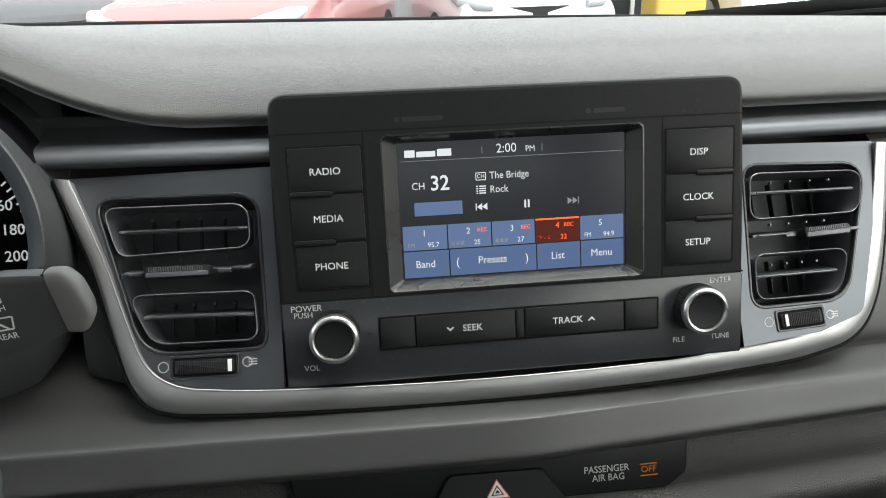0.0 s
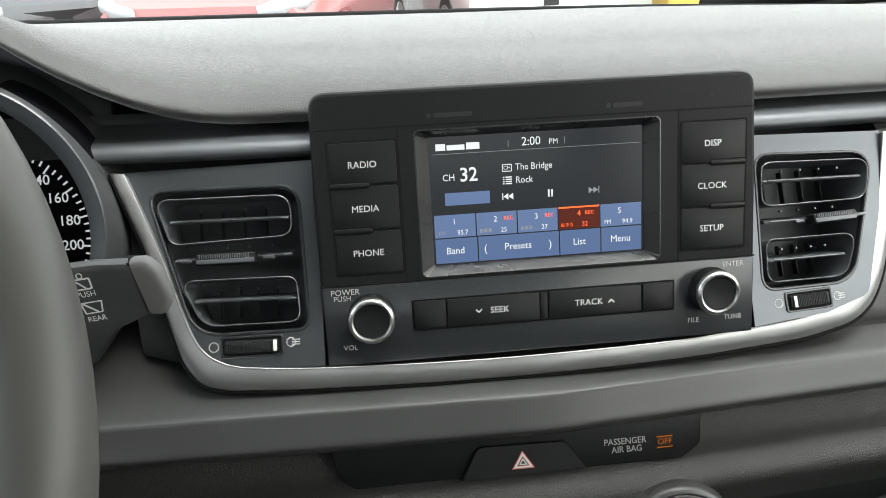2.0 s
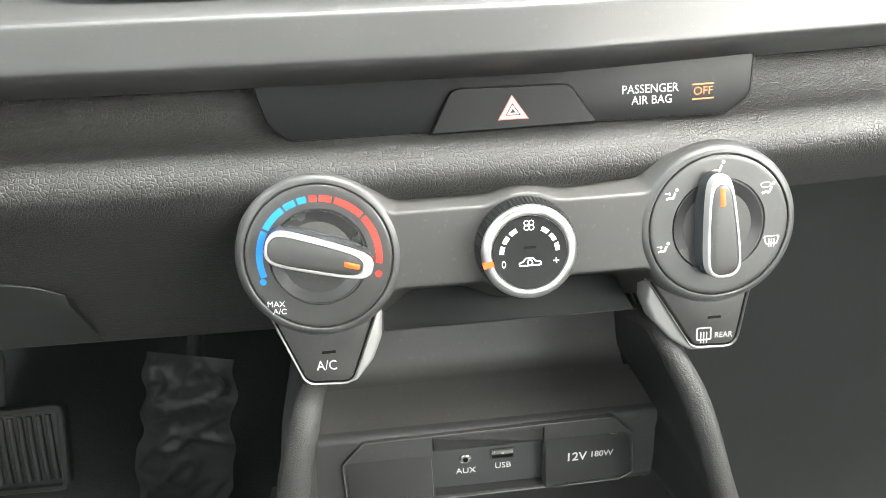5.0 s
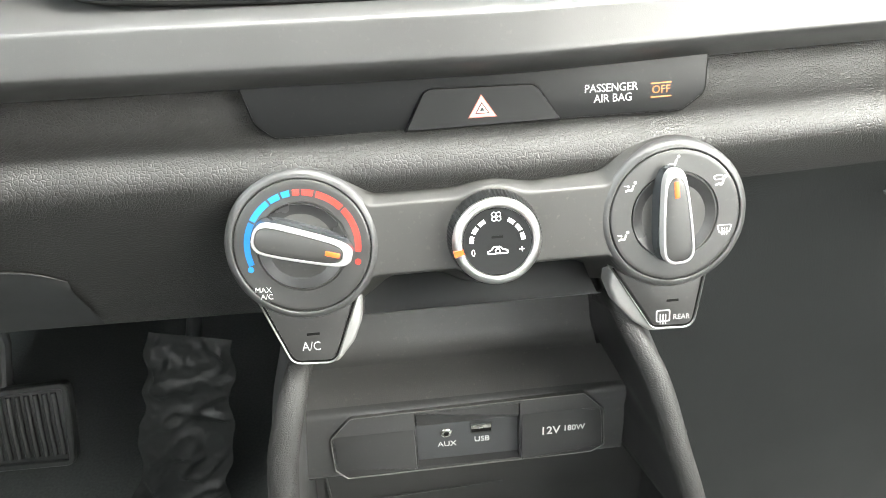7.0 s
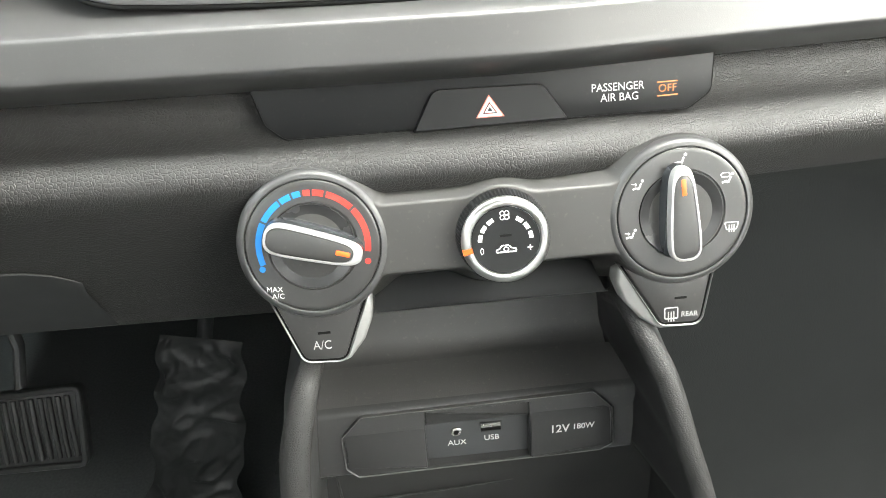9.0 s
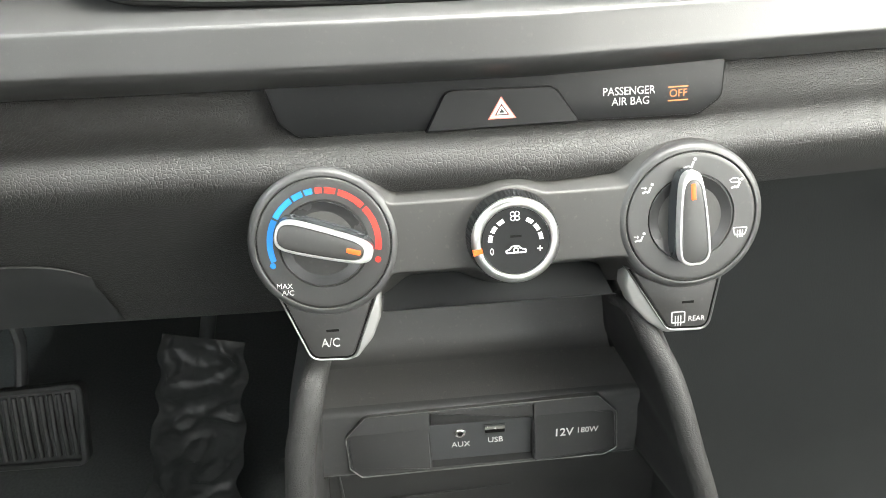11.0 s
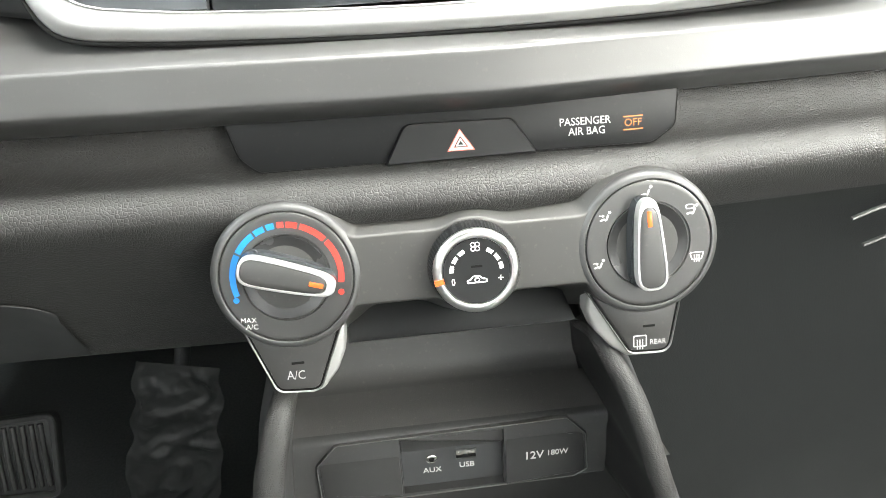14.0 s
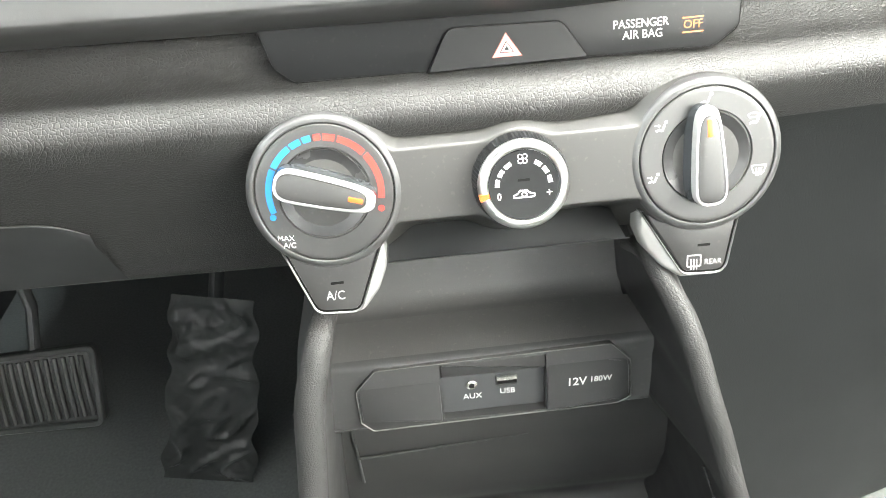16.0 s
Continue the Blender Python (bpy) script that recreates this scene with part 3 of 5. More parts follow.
# Keys on both sides, each with a slim gap bar.
for x0, x1, words, tab in ((-104.6, -71.6, ("RADIO", "MEDIA", "PHONE"), -1), (73.0, 107.0, ("DISP", "CLOCK", "SETUP"), 1)):
    part("key_gap", slab(rrect(x0 - 0.9, -2.4, x1 + 0.9, 65.0, 1.6), -1.2, -0.38, 0), SEAM, unit)
    for k, w in enumerate(words):
        y0 = (43.5, 21.0, -1.5)[k]
        y1 = (64.1, 42.5, 20.0)[k]
        key = part("key", slab(rrect(x0, y0, x1, y1, 1.2), -1.5, -0.1, 0.35), FASCIA, unit, "black key with white lettering")
        xc = -88.3 if tab < 0 else 89.6
        lettering("key_text", w, 3.2, xc, (53.1, 31.4, 9.2)[k], -0.09, KEYPRINT, key, wide=1.0)
        if k < 2:
            xa, xb = (x0 - 0.2, x0 + 19.0) if tab < 0 else (x1 - 18.6, x1 + 0.2)
            part("gap_bar", slab(rrect(xa, y0 - 1.3, xb, y0 + 0.9, 1.0), -0.2, 0.6, 0.4), KEYCAP, unit)
            part("gap_bar_shadow", slab(rrect(xa - 0.7, y0 - 2.0, xb + 0.6, y0 + 1.6, 1.6), -0.3, -0.04, 0), SEAM, unit)
# Row of seek keys.
part("seek_gap", slab(rrect(-68.7, -33.2, 69.7, -16.7, 0.8), -1.2, -0.08, 0), SEAM, unit)
for x0, x1 in ((-67.8, -51.4), (-50.8, -2.6), (2.2, 51.6), (52.2, 68.8)):
    part("seek_key", slab(rrect(x0, -32.2, x1, -17.6, 0.7), -1.2, 0.9, 0.5), KEYCAP, unit)
part("seek_spacer", slab(rrect(-2.1, -32.0, 1.7, -17.8, 0.4), -1.0, 0.5, 0.3), KEYCAP, unit)
lettering("key_text", "SEEK", 3.2, -23.6, -25.0, 0.92, KEYPRINT, unit)
lettering("key_text", "TRACK", 3.2, 23.3, -25.0, 0.92, KEYPRINT, unit)


def chevron(x, y, s, z):
    bm = slab([(x - 1.8, y + s * 0.8), (x, y - s * 1.0), (x + 1.8, y + s * 0.8), (x + 1.3, y + s * 1.2), (x, y - s * 0.1), (x - 1.3, y + s * 1.2)], z, z + 0.06, 0)
    part("chevron", bm, WHITE, unit)


chevron(-34.4, -25.0, 1, 0.9)
chevron(35.3, -25.0, -1, 0.9)
part("reset_hole", turned([(0.7, -0.3), (0.7, -0.1)], 12, -73.0, -24.5), SEAM, unit)


def knob(cx, cy, shift=0.0):
    """A volume knob: knurled skirt, satin ring and a dished black cap."""
    k = part("knob", turned([(11.6, -0.2), (11.6, 7.5), (11.0, 8.2)], 120, cx, cy, knurl=0.25), KEYCAP, unit, "knurled black rotary knob")
    part("knob_ring", turned([(11.0, 7.6), (11.6, 8.3), (11.5, 10.0), (10.9, 10.9), (9.9, 11.3), (9.1, 11.0), (8.7, 10.2), (8.7, 9.0)], 64, cx, cy), CHROME, k, "satin chrome ring")
    part("knob_cap", turned([(8.7, 8.8), (8.7, 10.0), (8.3, 10.4), (6.0, 10.1), (2.0, 9.9), (0.2, 9.85)], 48, cx, cy), KEYCAP, k)


knob(-89.2, -23.2)
knob(89.2, -23.2)
for w, s, x, y in (("POWER", 2.9, -101.6, -10.2), ("PUSH", 2.6, -103.2, -13.4), ("VOL", 2.6, -101.0, -39.3), ("ENTER", 2.7, 101.6, -10.7), ("FILE", 2.6, 80.2, -39.8), ("TUNE", 2.6, 101.8, -39.5)):
    lettering("panel_text", w, s, x, y, -0.14 if y < -7 else -0.4, GREYPRINT, unit, wide=1.0)
for x0, w in ((-52, 19), (38, 15)):
    part("faint_mark", slab(rrect(x0, 73.8, x0 + w, 76.0, 0.8), -0.5, -0.4, 0), FAINT, unit, "faint printed maker's mark")
    part("faint_mark", slab(circle(x0 - 2.4, 74.9, 1.3, 16), -0.5, -0.4, 0), FAINT, unit)


# ---- air vents ----
def rod(points, r, closed=True, n=8):
    """A thin round bead along local points."""
    P = [Vector(p) for p in points]
    k = len(P)
    lv = []
    for i, p in enumerate(P):
        d = (P[(i + 1) % k] - P[i - 1]).normalized() if closed else (P[min(i + 1, k - 1)] - P[max(i - 1, 0)]).normalized()
        s = d.cross(Vector((0, 0, 1)))
        s = s.normalized() if s.length > 1e-6 else Vector((1, 0, 0))
        u = s.cross(d)
        lv.append([p + s * r * math.cos(2 * math.pi * j / n) + u * r * math.sin(2 * math.pi * j / n) for j in range(n)])
    return rings(lv + ([lv[0]] if closed else []), not closed, not closed)


def blade(x0, x1, y0, y1, z, depth=14.0, thick=1.6):
    """A vent slat with a rounded front edge and a tilt towards the back."""
    lv = []
    for x, y in ((x0, y0), (x1, y1)):
        sec = [(0.0, z - 0.2), (thick * 0.35, z), (thick * 0.7, z - 0.2), (thick, z - 1.0), (thick + 2.2, z - depth), (1.4, z - depth)]
        lv.append([(x, y + p - thick / 2, q) for p, q in sec])
    return rings(lv)


def air_vent(name, m, panel, hole, upper, lower, slats, tab, wheel, ring_at, icon_at, mark, label):
    v = thing(name, m, label, "air vent", "dashboard air vents")
    part("panel", plate_with_hole(rounded(panel, 8), rounded(hole, 8), -5, 0.0, 0.3), PANEL, v, "dark metallic vent surround")
    h = rounded(hole, 8)
    part("vent_rim", hoop(inset(h, -0.2), inset(h, 1.6), -6, 0.5, 0.5), GLOSS, v, "gloss black vent frame")
    hi = inset(h, 1.5)
    part("duct", rings([[(x, y, -0.5) for x, y in hi], [(x * 0.95, y * 0.97 + 1, -34) for x, y in hi]], False, True), VENT, v)
    for loop in (upper, lower):
        part("slat_loop", rod([(x, y, 0.6) for x, y in rounded(loop, 8)], 0.42), VENT_EDGE, v, "glossy loop round the slats")
        cx0, cy0 = sum(p[0] for p in loop) / 4, sum(p[1] for p in loop) / 4
        part("loop_wall", rings([[(x, y, 0.3) for x, y in rounded(loop, 8)], [(cx0 + (x - cx0) * 0.97, cy0 + (y - cy0) * 0.95, -14) for x, y in rounded(loop, 8)]], False, False), VENT, v)
        for k in range(4):
            f_ = 0.2 + 0.2 * k
            xs = min(p[0] for p in loop) + 5 + (max(p[0] for p in loop) - min(p[0] for p in loop) - 10) * f_
            part("vane", box(xs - 0.3, min(p[1] for p in loop) + 3.5, -24, xs + 0.3, max(p[1] for p in loop) - 3.5, -20), VANE, v)
    for x0, x1, y0, y1 in slats:
        part("slat", blade(x0, x1, y0, y1, -1.0), VENT, v)
        # Brighter metal bead stands in for the highlight along the slat's edge.
        part("slat_edge_highlight", rod([(x0 + 3, y0, -0.9), (x1 - 4, y1, -0.9)], 0.5, False, 6), VENT_EDGE, v)
        for k in range(4):
            f_ = 0.24 + 0.19 * k
            xs, ys = x0 + (x1 - x0) * f_, y0 + (y1 - y0) * f_
            part("slat_pin", box(xs - 0.45, ys + 5.2, -6.0, xs + 0.45, ys + 6.2, -4.0), VENT_EDGE, v)
    x0, x1, y = tab
    for xa, xb in ((x0 - 8.5, x0 - 2.5), (x1 + 2.5, x1 + 9.0)):
        part("slider_arm", slab(rrect(xa, y - 0.6, xb, y + 1.2, 0.8), -1.0, 1.2, 0.4), VENT_EDGE, v)
    t = part("direction_tab", slab(rrect(x0, y - 2.4, x1, y + 3.2, 1.4), -2, 5.0, 1.0), KEYCAP, v, "ribbed grey vent slider")
    part("tab_edge", slab(rrect(x0 + 0.8, y - 1.9, x1 - 0.8, y + 0.4, 0.6), 4.6, 5.4, 0.2), STRIP, t)
    ribs = bmesh.new()
    k = int((x1 - x0 - 4) / 1.1)
    for i in range(k):
        box(x0 + 2 + i * 1.1, y + 0.7, 4.8, x0 + 2.5 + i * 1.1, y + 2.8, 5.5, 0, ribs)
    part("tab_ribs", ribs, STRIP, t)
    x0, y0, x1, y1 = wheel
    part("wheel_slot", hoop(rrect(x0 - 1.2, y0 - 1.2, x1 + 1.2, y1 + 1.2, 1.5), rrect(x0, y0, x1, y1, 1.0), -2, 0.8, 0.3), GLOSS, v)
    part("wheel_well", slab(rrect(x0 - 0.2, y0 - 0.2, x1 + 0.2, y1 + 0.2, 1.0), -2, 0.12, 0), SEAM, v)
    w = part("thumb_wheel", slab(rrect(x0 + 0.9, y0 + 0.9, x1 - 0.9, y1 - 0.9, 1.2), -2, 2.0, 1.6), VANE, v, "ribbed thumb wheel")
    ribs = bmesh.new()
    for i in range(int((x1 - x0 - 5) / 1.0)):
        box(x0 + 2.5 + i, y0 + 1.3, 1.2, x0 + 2.95 + i, y1 - 1.3, 2.35, 0, ribs)
    part("wheel_ribs", ribs, VANE, w)
    part("wheel_mark", slab(rrect(mark - 0.9, y0 + 1.4, mark + 0.9, y1 - 1.4, 0.3), 1.6, 2.45, 0.1), WHITE, w, "white position mark")
    cx, cy = ring_at
    part("shut_icon", hoop(circle(cx, cy, 2.6, 28), circle(cx, cy, 2.1, 28), 0.0, 0.1, 0.02), GREYPRINT, v)
    cx, cy = icon_at
    bm = hoop(circle(cx - 0.9, cy, 2.4, 24), circle(cx - 0.9, cy, 1.9, 24), 0.0, 0.1, 0.02)
    for k in (-1, 0, 1):
        rod([(cx - 0.6, cy + k * 1.2, 0.1), (cx + 1.2, cy + k * 1.2 + 0.35, 0.1), (cx + 2.4, cy + k * 1.2 - 0.25, 0.1), (cx + 3.8, cy + k * 1.2 + 0.2, 0.1)], 0.25, False, 5)
        box(cx - 0.4, cy + k * 1.2 - 0.25, 0, cx + 3.6, cy + k * 1.2 + 0.25, 0.12, 0, bm)
    part("flow_icon", bm, GREYPRINT, v)
    return v


air_vent("air_vent", frame_at((-0.16, 0.3537, 0.9377), 0.5226, -0.04),
         [(-2, -12.2, 0), (46, -13.2, 0), (46, 92.5, 0), (-51.5, 90.5, 0), (-41, 47, 0), (-29, 0, 10)],
         [(-19, 5.0, 20), (40, 5.0, 8), (37.0, 80.5, 13), (-41.5, 81.0, 9)],
         [(-28.5, 52.2, 7), (32.5, 54.0, 7), (32.0, 75.0, 9), (-35.8, 75.4, 5)], [(-13.5, 10.4, 12), (35.0, 10.0, 6), (33.6, 33.0, 6), (-24.5, 33.6, 5)],
         [(-29, 31, 64.0, 63.6), (-27, 32, 44.2, 44.6), (-18, 33, 23, 22.2)], (-15.5, 14.5, 43.2), (-4.5, -5.2, 24.5, 3.2), (-9.0, -0.4), (30.4, 0.0), 21.8,
         "driver's centre air vent in dark metallic surround with thumb wheel")
air_vent("air_vent", frame_at((0.16, 0.3607, 0.9377), 0.5226, 0.10),
         [(-46.6, -14.2, 0), (-2, -12.0, 0), (25, -5, 10), (40, 40, 0), (48.5, 85.5, 0), (-42.6, 90, 0)],
         [(-39.5, 3.6, 9), (18.0, 2.2, 20), (43.0, 75.0, 13), (-32, 79.4, 10)],
         [(-32.0, 49.6, 6), (32.0, 48.2, 9), (38.4, 70.2, 7), (-28.4, 73.6, 7)], [(-35.4, 8.2, 6), (13.0, 6.6, 13), (22.5, 29.5, 6), (-32.8, 31.2, 6)],
         [(-28, 33, 63.5, 61.2), (-31, 25, 41, 39.6), (-32, 15, 20, 18.8)], (-5.0, 22.0, 39.2), (-25.5, -8.2, 0.5, 0.6), (-30.6, -3.6), (6.2, -3.8), -21.8,
         "passenger's centre air vent in dark metallic surround with thumb wheel")

# ---- hazard switch panel ----
HZ = frame_at((-0.0155, 0.3365, 0.865), 0.35, 0.02)
hz = thing("switch_panel", HZ, "satin black panel with hazard switch and airbag lamp", "switch panel")
hz_out = rounded([(-88.5, -7.2, 7), (89.5, -10.0, 9), (100.0, -3.0, 6), (101.2, 14.5, 0), (-101.0, 17.0, 0), (-96.3, -0.5, 8)], 6)
part("panel", slab(hz_out, -8, 0.2, 0.5), FASCIA, hz)
part("panel_gap", slab(inset(hz_out, -0.7), -8, -0.5, 0), SEAM, hz)
hb = [(-33.5, -9.3, 0.6), (35.0, -9.4, 0.6), (24.5, 6.6, 6), (-24.0, 8.2, 6)]
part("button_gap", slab(inset(rounded(hb, 6), -0.6), -2, 0.26, 0), SEAM, hz)
b_ = rounded(hb, 6)
btn = part("hazard_button", rings([[(x, y, -2) for x, y in b_], [(x, y, 0.8) for x, y in b_], [(x * 0.97, y * 0.94 + 0.3, 2.2 + 0.06 * (6 - y)) for x, y in b_]]), KEYCAP, hz, "black hazard switch with red triangle")
tri = [(-5.9, -5.3), (6.6, -5.5), (0.3, 4.2)]


def grown(t, k):
    cx, cy = sum(p[0] for p in t) / 3, sum(p[1] for p in t) / 3
    return [(cx + (x - cx) * k, cy + (y - cy) * k) for x, y in t]


def tri_ring(k0, k1, z):
    bm = hoop(grown(tri, k0), grown(tri, k1), 0, 0.08, 0.0)
    for v in bm.verts:
        v.co.z += z + 0.06 * (6 - v.co.y)
    return bm


part("triangle_outline", tri_ring(1.0, 0.86, 2.25), HAZARD, btn, "red triangle outline")
part("triangle_fill", tri_ring(0.86, 0.56, 2.26), WHITE, btn)
part("triangle_inner", tri_ring(0.56, 0.5, 2.25), HAZARD, btn)
part("triangle_core", tri_ring(0.38, 0.2, 2.26), WHITE, btn)
lettering("panel_text", "PASSENGER", 3.4, 57.8, 2.2, 0.22, DIALPRINT, hz, wide=0.93, turn=-1, bold=0.03)
lettering("panel_text", "AIR BAG", 3.4, 58.6, -2.3, 0.22, DIALPRINT, hz, wide=0.93, turn=-1, bold=0.03)
lettering("warning_text", "OFF", 3.3, 80.2, -0.3, 0.22, AIRBAG_ON, hz, turn=-1)
for y in (2.6, -3.3):
    part("warning_bar", box(75.6, y - 0.3, 0.1, 84.8, y + 0.3, 0.28), AIRBAG_ON, hz, "glowing orange bar")

# ---- climate controls ----
HV = frame_at((-0.0155, 0.3075, 0.8195), math.tan(radians(19)), 0)
hv = thing("climate_panel", HV, "black climate control panel with three round dials", "climate control")


def blend_min(a, b, k):
    h = max(k - abs(a - b), 0) / k
    return min(a, b) - h * h * k / 4


def panel_depth(u, v):
    """The panel's relief: a flat band that swells round both dials and the fan knob and falls back all round."""
    d = max(abs(u) - 70, abs(v + 1.1) - 15.6)
    for cx, cy, r, sy in ((-81.2, -0.5, 32.2, 1.01), (81.7, -1.0, 32.2, 1.01), (1.6, -3.0, 21.6, 1.0)):
        d = blend_min(d, math.hypot(u - cx, (v - cy) / sy) - r, 3.0)
    q = max(0.0, d + 0.35)
    fall = 1.7 + 3.5 * smooth01((abs(u) - 58) / 22) + 1.3 * smooth01((-14 - v) / 6)
    return 0.4 - (math.sqrt(q * q + 0.16) - 0.4) * fall, d


def panel_relief():
    bm = bmesh.new()
    grid = []
    for i in range(306):
        row = []
        for j in range(109):
            u, v = -122 + i * 0.8, -46 + j * 0.775
            w, d = panel_depth(u, v)
            row.append((bm.verts.new((u, v, w)), d))
        grid.append(row)
    for a_, b_ in zip(grid, grid[1:]):
        for j in range(108):
            q = (a_[j], b_[j], b_[j + 1], a_[j + 1])
            if max(p[1] for p in q) < 6 or (max(p[1] for p in q) < 30 and abs(q[0][0].co.x) < 60):
                bm.faces.new([p[0] for p in q])
    for v in [v for v in bm.verts if not v.link_faces]:
        bm.verts.remove(v)
    return bm


part("centre_band", panel_relief(), BAND, hv, "dusty black plastic band swelling round the dials", MM, 80)


def dial(cx, cy, name):
    """A large dial: raised round bezel, printed face, recessed disc."""
    d = part(name, turned([(33.6, -5), (33.2, -1.4), (32.5, 0.0), (31.4, 1.0), (30.4, 1.45), (29.8, 1.45), (29.45, 1.15), (29.3, 0.2)], 96, cx, cy, 1.01), PLASTIC, hv, "raised round dial surround")
    part("dial_seam", turned([(29.35, 0.0), (29.35, 0.4), (28.9, 0.4), (28.8, 0.0)], 96, cx, cy, 1.01), SEAM, d)
    part("dial_face", turned([(29.0, 0.0), (28.95, 1.0), (28.75, 1.3), (28.4, 1.42), (27.0, 1.36), (19.7, 1.2), (19.45, 0.9), (19.4, -2)], 96, cx, cy, 1.01), SATIN, d, "satin printed dial face")
    disc = part("turning_disc", turned([(18.85, -3), (18.85, 0.8), (18.55, 1.2), (17.0, 0.9), (11, -0.2), (4, -1.2), (0.2, -1.4)], 80, cx - 0.4, cy, 1.01), DISC, d)
    return d, disc


def lever(disc, a, b, wa, wb, h, mark):
    """A tapered fin: flared black foot, satin silver shell and a dark inlay that leaves the narrow end silver."""
    A, B = Vector(a), Vector(b)
    ax = (B - A).normalized()
    sd = Vector((-ax.y, ax.x))
    ln = (B - A).length

    def outline(p0, p1, grow):
        side = []
        for i in range(29):
            q = -math.cos(math.pi * i / 28)
            p = p0 + (p1 - p0) * (q + 1) / 2
            f_ = p / ln
            side.append((p, (wa + (wb - wa) * f_ + 0.6 * math.sin(math.pi * f_) + grow) * (1 - abs(q) ** 8) ** 0.45))
        out = side[1:-1] + [(p, -q) for p, q in side[-2:0:-1]]
        return [tuple(A + ax * p + sd * q) for p, q in out][::-1]
    pts = outline(0, ln, 0)
    g = part("grip", rings([[(x, y, -1.5) for x, y in outline(-1.2, ln + 0.6, 2.6)], [(x, y, 1.5) for x, y in outline(-0.6, ln + 0.3, 1.2)], [(x, y, h - 4.2) for x, y in outline(-0.2, ln, 0.3)]], True, True), GLOSS, disc, "tapered black grip")
    top = outline(1.3, ln - 4.0, -1.25)
    shell_ = rings([[(x, y, h - 4.3) for x, y in outline(0, ln, 0.25)], [(x, y, h - 1.0) for x, y in pts], [(x, y, h - 0.25) for x, y in outline(0.25, ln - 0.3, -0.25)],
                    [(x, y, h) for x, y in outline(0.7, ln - 1.0, -0.7)], [(x, y, h - 0.05) for x, y in outline(1.2, ln - 3.8, -1.15)], [(x, y, h - 0.9) for x, y in top]], True, True)
    part("grip_rim", shell_, GRIPRIM, g, "satin chrome rim")
    part("grip_top", rings([[(x, y, h - 0.9) for x, y in top], [(x, y, h - 0.25) for x, y in outline(1.5, ln - 4.2, -1.4)], [(x, y, h - 0.1) for x, y in outline(2.2, ln - 4.8, -2.1)], [(x, y, h + 0.05) for x, y in outline(5, ln - 7, -4.0)]], False, True), SATIN, g)
    M = A + ax * ln * mark[0], A + ax * ln * mark[1]
    q = [(*(M[0] + sd * 1.05), 0.5), (*(M[0] - sd * 1.05), 0.5), (*(M[1] - sd * 1.05), 0.5), (*(M[1] + sd * 1.05), 0.5)]
    part("pointer", slab(rounded(q, 3), h - 0.4, h + 0.2, 0.1), ORANGE, g, "orange pointer")


dl, discl = dial(-81.2, -0.5, "temperature_dial")
lever(discl, (-100.5, 7.6), (-60.0, -5.1), 7.0, 4.7, 10.0, (0.73, 0.875))
dr, discr = dial(81.7, -1.0, "air_direction_dial")
lever(discr, (81.1, -20.9), (78.3, 21.7), 7.4, 4.3, 10.0, (0.70, 0.87))
for a0, a1, mtl in ((196.5, 150, BLUE), (147.5, 122, BLUE), (119.5, 108, BLUE), (105.5, 97, BLUE), (94, 87, RED), (84.5, 73, RED), (70, 41, RED), (38, -11, RED)):
    part("scale_mark", arc_band(-80.9, -0.2, 22.2, 24.8, a1, a0, 1.2, 1.4, 10, 1.0), mtl, dl, "blue scale mark" if mtl == BLUE else "red scale mark")
for x, y, mtl in ((-104.1, -8.7, BLUE), (-58.3, -9.2, RED)):
    part("scale_dot", slab(circle(x, y, 1.35, 20), 1.2, 1.4, 0), mtl, dl, "blue scale dot" if mtl == BLUE else "red scale dot")
lettering("dial_text", "MAX", 2.3, -100.2, -18.4, 1.36, WHITE, dl, wide=1.0, turn=-4)
lettering("dial_text", "A/C", 2.3, -99.0, -21.6, 1.36, WHITE, dl, wide=1.0, turn=-4)


def airflow_icon(cx, cy, s, kind):
    """A seat-and-airflow sign drawn in strokes."""
    bm = bmesh.new()

    def stroke(pts, r):
        P = [Vector((cx + x * s, cy + y * s)) for x, y in pts]
        for a, b in zip(P, P[1:]):
            d = (b - a).normalized()
            q = Vector((-d.y, d.x)) * r
            slab([tuple(a + q), tuple(a - q), tuple(b - q), tuple(b + q)][::-1], 1.25, 1.42, 0, bm)
    stroke([(-2.6, -1.9), (-0.6, -1.2), (0.6, -1.9), (1.8, 1.1)], 0.45)
    slab(circle(cx + 2.5 * s, cy + 2.3 * s, 0.75, 10), 1.25, 1.42, 0, bm)
    if kind in "bf":
        stroke([(-3.2, 0.9), (-0.6, 0.6)], 0.22)
        stroke([(-1.3, 1.3), (-0.5, 0.6), (-1.3, -0.1)], 0.22)
    if kind in "d":
        stroke([(-3.4, 2.2), (-2.0, 3.0), (0.4, 3.0), (1.4, 2.2), (0.6, 0.9), (-2.6, 0.9), (-3.4, 2.2)], 0.22)
    part("seat_icon", bm, DIALPRINT, dr)


airflow_icon(80.4, 23.2, 0.9, "v")
airflow_icon(61.6, 13.3, 0.86, "b")
airflow_icon(101.6, 12.9, 0.9, "d")
airflow_icon(58.4, -8.6, 0.82, "f")
bm = hoop(rounded([(101.8, -10.4, 0.6), (106.6, -10.4, 0.6), (107.8, -6.6, 0.8), (100.6, -6.6, 0.8)], 3), rounded([(102.2, -9.9, 0.5), (106.2, -9.9, 0.5), (107.1, -7.1, 0.6), (101.3, -7.1, 0.6)], 3), 1.15, 1.28, 0.01)
for k in range(3):
    box(102.9 + k * 1.1, -11.4, 1.15, 103.4 + k * 1.1, -8.0, 1.3, 0, bm)
